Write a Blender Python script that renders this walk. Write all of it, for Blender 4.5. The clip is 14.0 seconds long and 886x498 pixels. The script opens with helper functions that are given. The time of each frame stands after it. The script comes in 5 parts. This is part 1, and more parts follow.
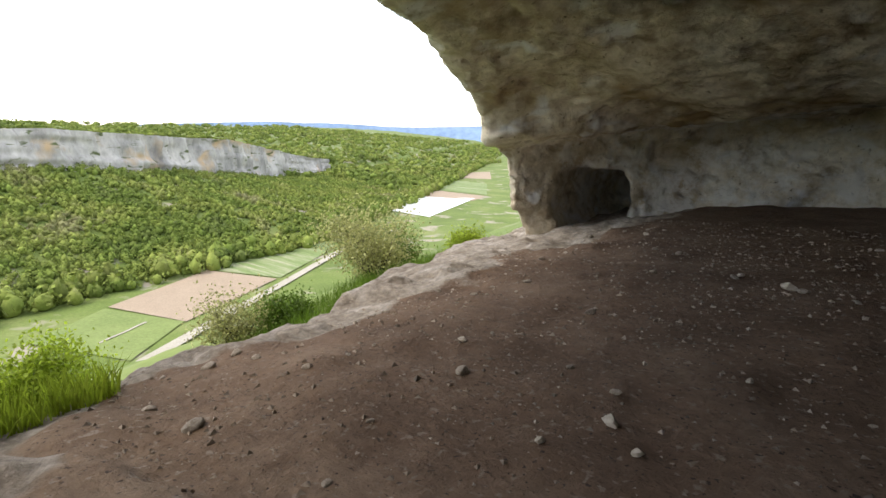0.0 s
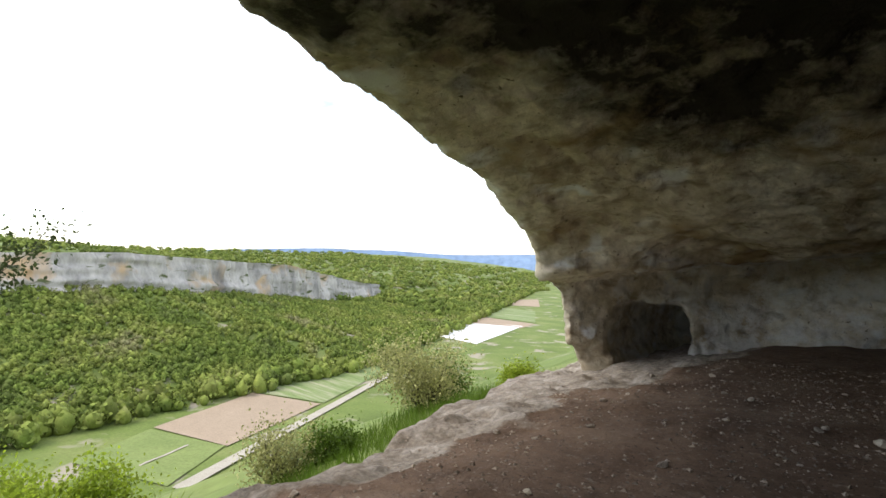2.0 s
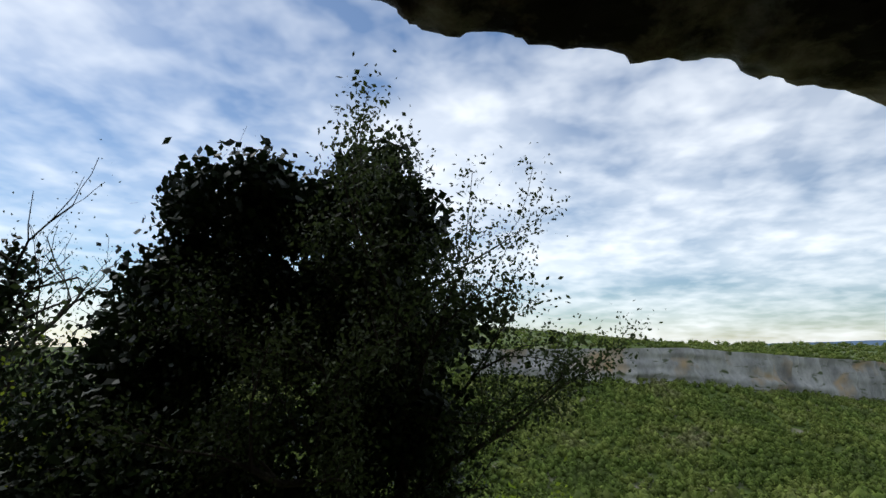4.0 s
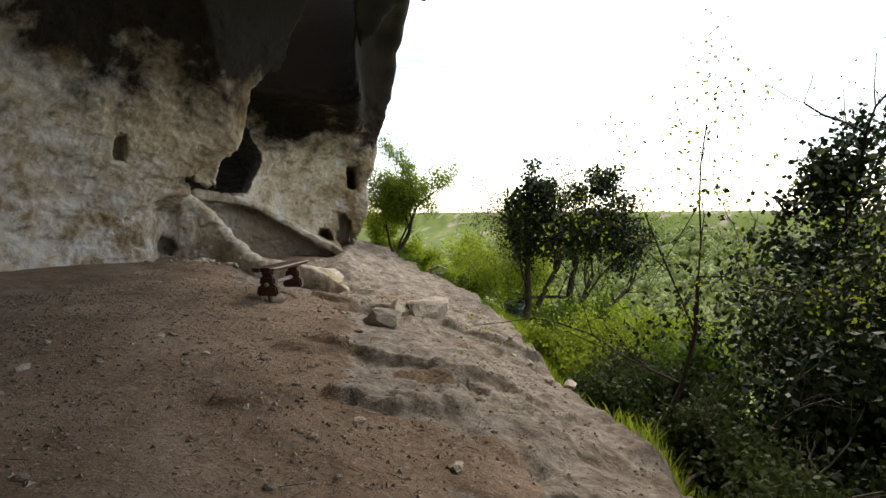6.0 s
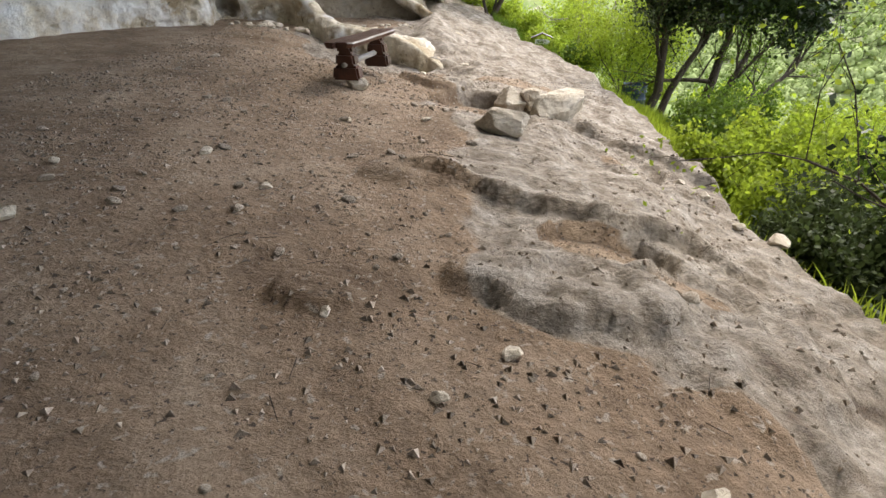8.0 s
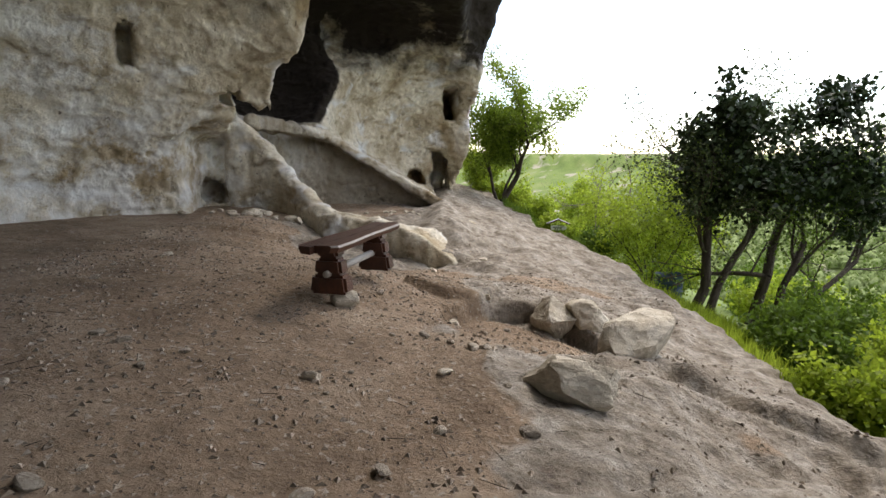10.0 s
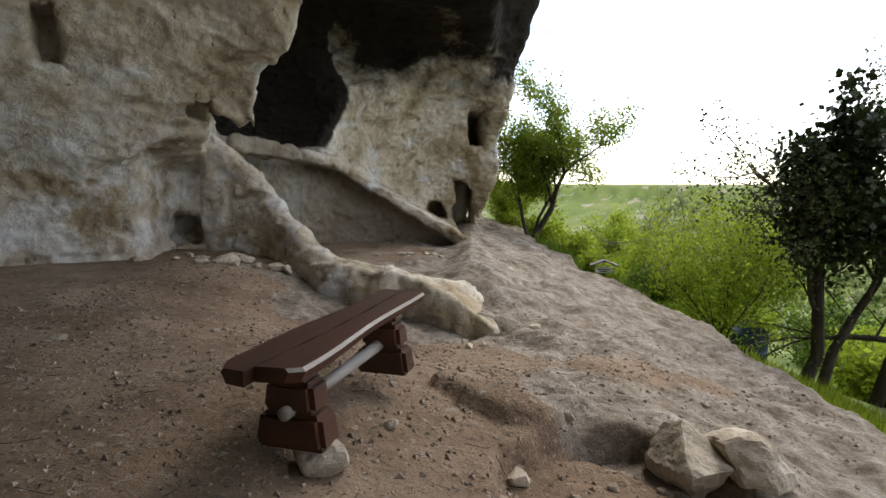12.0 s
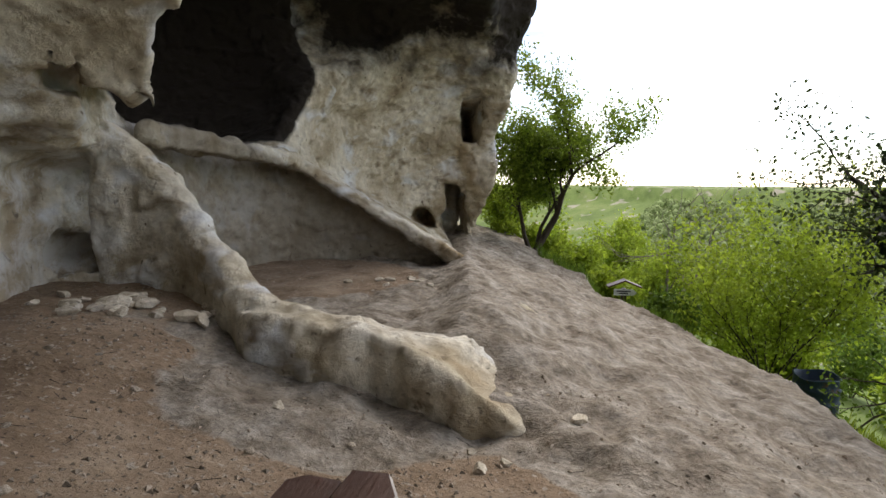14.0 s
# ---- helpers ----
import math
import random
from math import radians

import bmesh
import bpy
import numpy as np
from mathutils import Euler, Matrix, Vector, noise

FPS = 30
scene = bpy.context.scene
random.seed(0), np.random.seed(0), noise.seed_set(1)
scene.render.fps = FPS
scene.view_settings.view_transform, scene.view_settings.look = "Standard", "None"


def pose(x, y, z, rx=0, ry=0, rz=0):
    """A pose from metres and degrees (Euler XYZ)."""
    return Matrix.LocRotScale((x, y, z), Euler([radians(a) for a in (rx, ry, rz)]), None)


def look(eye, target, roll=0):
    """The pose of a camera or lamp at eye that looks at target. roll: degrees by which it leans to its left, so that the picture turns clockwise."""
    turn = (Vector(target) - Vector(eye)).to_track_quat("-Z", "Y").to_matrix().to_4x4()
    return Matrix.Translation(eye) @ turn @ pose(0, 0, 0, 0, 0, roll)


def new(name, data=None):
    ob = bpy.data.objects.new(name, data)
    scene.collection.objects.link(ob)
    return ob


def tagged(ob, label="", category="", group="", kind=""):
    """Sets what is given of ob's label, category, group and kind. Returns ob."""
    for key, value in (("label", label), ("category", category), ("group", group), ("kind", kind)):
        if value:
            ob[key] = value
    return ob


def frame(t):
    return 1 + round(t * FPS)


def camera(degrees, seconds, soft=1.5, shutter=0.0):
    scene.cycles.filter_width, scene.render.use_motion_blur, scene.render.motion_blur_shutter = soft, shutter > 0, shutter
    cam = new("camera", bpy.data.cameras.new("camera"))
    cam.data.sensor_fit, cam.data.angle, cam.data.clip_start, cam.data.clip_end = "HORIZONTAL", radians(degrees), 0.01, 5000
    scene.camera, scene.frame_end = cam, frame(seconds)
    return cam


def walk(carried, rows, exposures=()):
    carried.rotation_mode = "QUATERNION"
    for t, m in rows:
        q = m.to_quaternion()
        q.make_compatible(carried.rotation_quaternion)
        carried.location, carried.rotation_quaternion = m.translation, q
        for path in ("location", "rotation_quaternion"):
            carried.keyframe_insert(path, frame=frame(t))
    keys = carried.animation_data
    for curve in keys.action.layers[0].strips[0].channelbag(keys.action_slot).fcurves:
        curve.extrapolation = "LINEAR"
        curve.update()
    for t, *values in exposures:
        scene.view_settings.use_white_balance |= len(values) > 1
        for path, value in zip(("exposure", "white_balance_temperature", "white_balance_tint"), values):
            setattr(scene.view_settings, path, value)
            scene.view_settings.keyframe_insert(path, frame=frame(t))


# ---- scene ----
# ---- the camera and its walk ----
cam = camera(78.0, 14.0)
PATH = [
    (0, (0.234, -0.91, 1.30), (1.493, -2.404, 0.875), 0.1),
    (0.5, (0.239, -0.901, 1.343), (1.497, -2.398, 0.921), 0.1),
    (1, (0.242, -0.875, 1.393), (1.51, -2.385, 1.056), 0.3),
    (1.5, (0.254, -0.835, 1.412), (1.56, -2.344, 1.282), 0.5),
    (2, (0.262, -0.774, 1.412), (1.681, -2.184, 1.442), 0.7),
    (2.5, (0.27, -0.760, 1.412), (1.908, -1.901, 1.536), 0.7),
    (3, (0.275, -0.743, 1.412), (2.135, -1.453, 1.605), 0.6),
    (3.5, (0.28, -0.72, 1.412), (2.246, -0.957, 1.69), 0.3),
    (4, (0.28, -0.70, 1.412), (2.225, -0.396, 1.767), 0.2),
    (4.6, (0.27, -0.69, 1.415), (1.946, 0.357, 1.720), 0.1),
    (5.2, (0.22, -0.67, 1.425), (1.382, 0.944, 1.600), 0.0),
    (5.8, (0.12, -0.64, 1.45), (0.580, 1.302, 1.380), -0.2),
    (6.3, (-0.011, -0.561, 1.475), (-0.006, 1.418, 1.186), -0.4),
    (6.5, (-0.069, -0.382, 1.480), (-0.098, 1.563, 1.014), -0.4),
    (7, (-0.140, 0.229, 1.445), (-0.194, 2.059, 0.639), -0.4),
    (7.5, (-0.235, 0.753, 1.450), (-0.287, 2.506, 0.490), -0.2),
    (8, (-0.300, 1.28, 1.440), (-0.352, 3.05, 0.510), -0.1),
    (8.5, (-0.300, 1.849, 1.394), (-0.356, 3.676, 0.582), 0.0),
    (9, (-0.332, 2.404, 1.360), (-0.398, 4.299, 0.724), -0.1),
    (9.2, (-0.355, 2.600, 1.370), (-0.420, 4.521, 0.817), 0.0),
    (11.3, (-0.777, 4.943, 1.360), (-0.872, 6.921, 1.081), 0.2),
    (11.5, (-0.787, 5.153, 1.372), (-0.899, 7.13, 1.095), 0.1),
    (12, (-0.830, 5.65, 1.342), (-0.955, 7.632, 1.105), 0.1),
    (12.5, (-0.830, 6.119, 1.315), (-0.950, 8.103, 1.089), 0.0),
    (13, (-0.880, 6.680, 1.312), (-0.989, 8.665, 1.087), 0.1),
    (13.5, (-0.985, 7.290, 1.340), (-1.090, 9.274, 1.112), 0.3),
    (14, (-1.017, 7.849, 1.415), (-1.091, 9.834, 1.179), 0.4),
]
walk(cam, [(t, look(eye, target, roll)) for t, eye, target, roll in PATH],
     [(0, 1.15, 6900, 13), (1.5, 1.12, 6900, 13), (2.2, 0.8, 6700, 12), (3.0, -0.05, 6300, 9), (3.5, -0.6, 6200, 8), (4.4, -0.6, 6200, 8), (5.6, 0.5, 6700, 12),
      (6.3, 1.0, 7700, 15), (6.8, 1.35, 7400, 14), (7.5, 1.85, 7000, 13), (8.3, 1.8, 7000, 13), (9.0, 1.6, 6900, 13), (11.5, 0.88, 6950, 13), (14.0, 0.85, 6950, 13)])

# ---- sky and sun ----
SUN_UP, SUN_YAW = 50.0, -32.0
world = bpy.data.worlds.new("sky")
scene.world = world
world.use_nodes = True


def sky_nodes(tree):
    tree.nodes.clear()
    out = tree.nodes.new("ShaderNodeOutputWorld")
    bg = tree.nodes.new("ShaderNodeBackground")
    sky = tree.nodes.new("ShaderNodeTexSky")
    sky.sky_type, sky.sun_disc = "NISHITA", False
    sky.sun_elevation, sky.sun_rotation = radians(SUN_UP), radians(-SUN_YAW)
    sky.air_density, sky.dust_density, sky.ozone_density = 1.0, 0.3, 2.5
    co = tree.nodes.new("ShaderNodeTexCoord")
    sep = tree.nodes.new("ShaderNodeSeparateXYZ")
    tree.links.new(co.outputs["Generated"], sep.inputs[0])
    # thin clouds, drawn on a layer overhead: direction divided by its height
    high = tree.nodes.new("ShaderNodeMath")
    high.operation = "ADD"
    high.inputs[1].default_value = 0.18
    tree.links.new(sep.outputs["Z"], high.inputs[0])
    div = tree.nodes.new("ShaderNodeVectorMath")
    div.operation = "DIVIDE"
    comb = tree.nodes.new("ShaderNodeCombineXYZ")
    for i in range(3):
        tree.links.new(high.outputs[0], comb.inputs[i])
    tree.links.new(co.outputs["Generated"], div.inputs[0])
    tree.links.new(comb.outputs[0], div.inputs[1])
    factors = []
    for scale, detail, lo, hi in ((1.1, 4.0, 0.40, 0.68), (6.5, 3.0, 0.38, 0.70)):
        nz = tree.nodes.new("ShaderNodeTexNoise")
        nz.inputs["Scale"].default_value, nz.inputs["Detail"].default_value = scale, detail
        nz.inputs["Distortion"].default_value = 0.15
        tree.links.new(div.outputs[0], nz.inputs["Vector"])
        mr = tree.nodes.new("ShaderNodeMapRange")
        mr.inputs["From Min"].default_value, mr.inputs["From Max"].default_value = lo, hi
        tree.links.new(nz.outputs[0], mr.inputs["Value"])
        factors.append(mr.outputs[0])
    mul = tree.nodes.new("ShaderNodeMath")
    mul.operation = "MULTIPLY_ADD"
    mul.inputs[1].default_value = 0.30
    tree.links.new(factors[1], mul.inputs[0])
    half = tree.nodes.new("ShaderNodeMath")
    half.operation = "MULTIPLY"
    half.inputs[1].default_value = 0.52
    tree.links.new(factors[0], half.inputs[0])
    tree.links.new(half.outputs[0], mul.inputs[2])
    mul.use_clamp = True
    mix = tree.nodes.new("ShaderNodeMix")
    mix.data_type = "RGBA"
    tree.links.new(mul.outputs[0], mix.inputs[0])
    tree.links.new(sky.outputs[0], mix.inputs[6])
    mix.inputs[7].default_value = (13.0, 13.0, 13.0, 1)
    tree.links.new(mix.outputs[2], bg.inputs["Color"])
    bg.inputs["Strength"].default_value = 0.15
    tree.links.new(bg.outputs[0], out.inputs[0])


sky_nodes(world.node_tree)
sun = new("sun", bpy.data.lights.new("sun", "SUN"))
sun.data.energy, sun.data.angle, sun.data.color = 1.5, radians(28), (1.0, 0.95, 0.86)
sun.matrix_world = look((0, 0, 60), (math.sin(radians(SUN_YAW)) * 60, -math.cos(radians(SUN_YAW)) * 60, 60 - 60 * math.tan(radians(SUN_UP))))

# ---- materials ----
def material(name, colors, scale=1.0, rough=0.9, bump=0.3, bump_scale=8.0, spots=None, detail=8.0, metal=0.0, stretch=(1, 1, 1), extra=None, rnd=0.0, translucent=0.0, spec=0.3, depth=0.05):
    """A noise-driven surface: a ramp of colours over large noise, a finer grain, stains, and bump."""
    mat = bpy.data.materials.new(name)
    mat.use_nodes = True
    tree = mat.node_tree
    n, l = tree.nodes, tree.links
    bsdf = n["Principled BSDF"]
    co = n.new("ShaderNodeTexCoord")
    mp = n.new("ShaderNodeMapping")
    mp.inputs["Scale"].default_value = stretch
    l.new(co.outputs["Object"], mp.inputs[0])
    big = n.new("ShaderNodeTexNoise")
    big.inputs["Scale"].default_value, big.inputs["Detail"].default_value, big.inputs["Roughness"].default_value = scale, detail, 0.62
    l.new(mp.outputs[0], big.inputs["Vector"])
    ramp = n.new("ShaderNodeValToRGB")
    el = ramp.color_ramp.elements
    while len(el) < len(colors):
        el.new(0.5)
    for i, c in enumerate(colors):
        el[i].position = 0.30 + 0.40 * i / max(1, len(colors) - 1)
        el[i].color = (*c, 1)
    l.new(big.outputs[0], ramp.inputs[0])
    col = ramp.outputs[0]
    fine = n.new("ShaderNodeTexNoise")
    fine.inputs["Scale"].default_value, fine.inputs["Detail"].default_value, fine.inputs["Roughness"].default_value = bump_scale, 8.0, 0.7
    l.new(mp.outputs[0], fine.inputs["Vector"])
    mr = n.new("ShaderNodeMapRange")
    mr.inputs["From Min"].default_value, mr.inputs["From Max"].default_value = 0.25, 0.75
    mr.inputs["To Min"].default_value, mr.inputs["To Max"].default_value = 0.70, 1.24
    l.new(fine.outputs[0], mr.inputs["Value"])

    def times(a, b):
        m = n.new("ShaderNodeMix")
        m.data_type, m.blend_type = "RGBA", "MULTIPLY"
        m.inputs[0].default_value = 1.0
        l.new(a, m.inputs[6])
        l.new(b, m.inputs[7])
        return m.outputs[2]

    col = times(col, mr.outputs[0])
    for sc, lo, hi, c, st in spots or ():
        sp = n.new("ShaderNodeTexNoise")
        sp.inputs["Scale"].default_value, sp.inputs["Detail"].default_value = sc, 6.0
        sp.inputs["Distortion"].default_value = 0.4
        mp2 = n.new("ShaderNodeMapping")
        mp2.inputs["Scale"].default_value = st
        mp2.inputs["Location"].default_value = (sc, 2 * sc, 3.7)
        l.new(co.outputs["Object"], mp2.inputs[0])
        l.new(mp2.outputs[0], sp.inputs["Vector"])
        m2 = n.new("ShaderNodeMapRange")
        m2.inputs["From Min"].default_value, m2.inputs["From Max"].default_value = lo, hi
        l.new(sp.outputs[0], m2.inputs["Value"])
        m = n.new("ShaderNodeMix")
        m.data_type = "RGBA"
        l.new(m2.outputs[0], m.inputs[0])
        l.new(col, m.inputs[6])
        m.inputs[7].default_value = (*c, 1)
        col = m.outputs[2]
    if extra:
        col = extra(n, l, co, col)
    if rnd:
        info = n.new("ShaderNodeObjectInfo") if rnd > 0 else n.new("ShaderNodeNewGeometry")
        m3 = n.new("ShaderNodeMapRange")
        m3.inputs["To Min"].default_value, m3.inputs["To Max"].default_value = 1 - abs(rnd), 1 + abs(rnd)
        l.new(info.outputs["Random" if rnd > 0 else "Random Per Island"], m3.inputs["Value"])
        col = times(col, m3.outputs[0])
    l.new(col, bsdf.inputs["Base Color"])
    bsdf.inputs["Roughness"].default_value, bsdf.inputs["Metallic"].default_value = rough, metal
    bsdf.inputs["Specular IOR Level"].default_value = spec
    bp = n.new("ShaderNodeBump")
    bp.inputs["Strength"].default_value, bp.inputs["Distance"].default_value = min(1.0, bump), depth
    l.new(fine.outputs[0], bp.inputs["Height"])
    l.new(bp.outputs[0], bsdf.inputs["Normal"])
    if translucent:
        tr = n.new("ShaderNodeBsdfTranslucent")
        l.new(col, tr.inputs["Color"])
        mx = n.new("ShaderNodeMixShader")
        mx.inputs[0].default_value = translucent
        l.new(bsdf.outputs[0], mx.inputs[1])
        l.new(tr.outputs[0], mx.inputs[2])
        l.new(mx.outputs[0], n["Material Output"].inputs[0])
    return mat


def dark_roof(n, l, co, col):
    """Darkens the roofs by height and patches, above the pale lower walls."""
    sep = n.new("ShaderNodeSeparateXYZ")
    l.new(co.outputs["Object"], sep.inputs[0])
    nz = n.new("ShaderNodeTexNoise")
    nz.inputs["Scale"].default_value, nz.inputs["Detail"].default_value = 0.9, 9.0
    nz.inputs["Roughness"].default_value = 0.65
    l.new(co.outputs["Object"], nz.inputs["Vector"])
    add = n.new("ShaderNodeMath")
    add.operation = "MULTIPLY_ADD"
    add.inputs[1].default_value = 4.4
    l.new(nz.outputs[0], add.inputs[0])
    # the upper chamber and the southern roof are the blackest
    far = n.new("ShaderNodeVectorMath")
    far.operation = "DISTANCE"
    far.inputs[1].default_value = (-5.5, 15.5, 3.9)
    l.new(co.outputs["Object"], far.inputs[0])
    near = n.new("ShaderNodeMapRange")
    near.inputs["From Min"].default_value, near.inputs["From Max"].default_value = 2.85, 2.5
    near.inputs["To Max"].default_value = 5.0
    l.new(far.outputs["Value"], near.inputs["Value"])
    south_dark = n.new("ShaderNodeMapRange")
    south_dark.inputs["From Min"].default_value, south_dark.inputs["From Max"].default_value = 6.0, -1.0
    south_dark.inputs["To Max"].default_value = 1.35
    l.new(sep.outputs["Y"], south_dark.inputs["Value"])
    # the lip of the roof keeps more of the pale rock colour
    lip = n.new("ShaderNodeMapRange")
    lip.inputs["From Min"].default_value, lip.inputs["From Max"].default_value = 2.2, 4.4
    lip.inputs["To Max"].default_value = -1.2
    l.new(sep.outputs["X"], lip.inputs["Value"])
    lip_south = n.new("ShaderNodeMath")
    lip_south.operation = "ADD"
    l.new(lip.outputs[0], lip_south.inputs[0])
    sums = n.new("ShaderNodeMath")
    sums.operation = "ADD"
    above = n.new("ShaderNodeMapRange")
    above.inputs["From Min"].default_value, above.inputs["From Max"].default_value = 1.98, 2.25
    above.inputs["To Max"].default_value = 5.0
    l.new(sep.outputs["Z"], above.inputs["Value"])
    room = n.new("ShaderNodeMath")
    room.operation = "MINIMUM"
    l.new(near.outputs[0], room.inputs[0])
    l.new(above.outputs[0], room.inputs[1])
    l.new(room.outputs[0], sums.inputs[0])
    l.new(south_dark.outputs[0], lip_south.inputs[1])
    l.new(lip_south.outputs[0], sums.inputs[1])
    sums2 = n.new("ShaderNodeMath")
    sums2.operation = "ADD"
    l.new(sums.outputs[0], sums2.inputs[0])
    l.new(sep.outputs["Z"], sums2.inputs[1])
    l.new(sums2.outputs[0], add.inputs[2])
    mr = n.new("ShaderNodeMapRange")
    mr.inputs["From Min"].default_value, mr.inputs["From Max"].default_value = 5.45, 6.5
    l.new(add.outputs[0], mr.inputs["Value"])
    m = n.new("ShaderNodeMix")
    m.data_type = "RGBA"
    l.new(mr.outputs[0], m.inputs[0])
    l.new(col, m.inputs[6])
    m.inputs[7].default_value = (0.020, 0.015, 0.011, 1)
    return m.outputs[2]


def limewash(n, l, co, col):
    """A pale blue-grey bloom on the inner wall, ragged at its edge; dark roofs above."""
    sep = n.new("ShaderNodeSeparateXYZ")
    l.new(co.outputs["Object"], sep.inputs[0])
    nz = n.new("ShaderNodeTexNoise")
    nz.inputs["Scale"].default_value, nz.inputs["Detail"].default_value, nz.inputs["Roughness"].default_value = 1.7, 9.0, 0.7
    l.new(co.outputs["Object"], nz.inputs["Vector"])
    add = n.new("ShaderNodeMath")
    add.operation = "MULTIPLY_ADD"
    add.inputs[1].default_value = 5.0
    l.new(nz.outputs[0], add.inputs[0])
    south = n.new("ShaderNodeMapRange")
    south.inputs["From Min"].default_value, south.inputs["From Max"].default_value = -9.6, -10.6
    south.inputs["To Max"].default_value = -9.0
    l.new(sep.outputs["Y"], south.inputs["Value"])
    both = n.new("ShaderNodeMath")
    both.operation = "MINIMUM"
    l.new(sep.outputs["X"], both.inputs[0])
    l.new(south.outputs[0], both.inputs[1])
    most = n.new("ShaderNodeMath")
    most.operation = "MAXIMUM"
    most.inputs[1].default_value = -4.7
    l.new(both.outputs[0], most.inputs[0])
    l.new(most.outputs[0], add.inputs[2])
    mr = n.new("ShaderNodeMapRange")
    mr.inputs["From Min"].default_value, mr.inputs["From Max"].default_value = -1.95, -2.5
    mr.inputs["To Max"].default_value = 0.7
    l.new(add.outputs[0], mr.inputs["Value"])
    m = n.new("ShaderNodeMix")
    m.data_type = "RGBA"
    l.new(mr.outputs[0], m.inputs[0])
    l.new(col, m.inputs[6])
    m.inputs[7].default_value = (0.70, 0.70, 0.68, 1)
    # the lower chamber is mixed towards grey-brown, below its slanting rim
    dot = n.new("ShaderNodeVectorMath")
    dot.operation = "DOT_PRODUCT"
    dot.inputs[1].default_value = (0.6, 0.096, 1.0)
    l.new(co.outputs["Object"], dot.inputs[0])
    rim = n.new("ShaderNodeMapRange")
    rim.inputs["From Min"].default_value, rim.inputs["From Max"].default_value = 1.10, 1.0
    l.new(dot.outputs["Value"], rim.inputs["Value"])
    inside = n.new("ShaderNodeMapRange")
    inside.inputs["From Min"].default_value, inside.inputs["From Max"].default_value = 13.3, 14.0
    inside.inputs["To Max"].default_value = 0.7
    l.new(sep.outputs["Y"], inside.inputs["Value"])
    below_rim = n.new("ShaderNodeMath")
    below_rim.operation = "MULTIPLY"
    l.new(rim.outputs[0], below_rim.inputs[0])
    l.new(inside.outputs[0], below_rim.inputs[1])
    brown_mix = n.new("ShaderNodeMix")
    brown_mix.data_type = "RGBA"
    l.new(below_rim.outputs[0], brown_mix.inputs[0])
    l.new(m.outputs[2], brown_mix.inputs[6])
    brown_mix.inputs[7].default_value = (0.15, 0.125, 0.095, 1)
    return dark_roof(n, l, co, brown_mix.outputs[2])


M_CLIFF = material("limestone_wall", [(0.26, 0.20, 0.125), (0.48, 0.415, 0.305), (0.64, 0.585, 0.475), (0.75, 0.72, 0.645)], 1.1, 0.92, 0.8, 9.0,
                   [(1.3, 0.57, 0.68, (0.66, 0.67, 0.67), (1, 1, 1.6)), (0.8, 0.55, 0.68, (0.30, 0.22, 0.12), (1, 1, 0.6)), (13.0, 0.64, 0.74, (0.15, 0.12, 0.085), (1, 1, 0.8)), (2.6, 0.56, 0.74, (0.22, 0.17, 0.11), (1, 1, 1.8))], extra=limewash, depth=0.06)


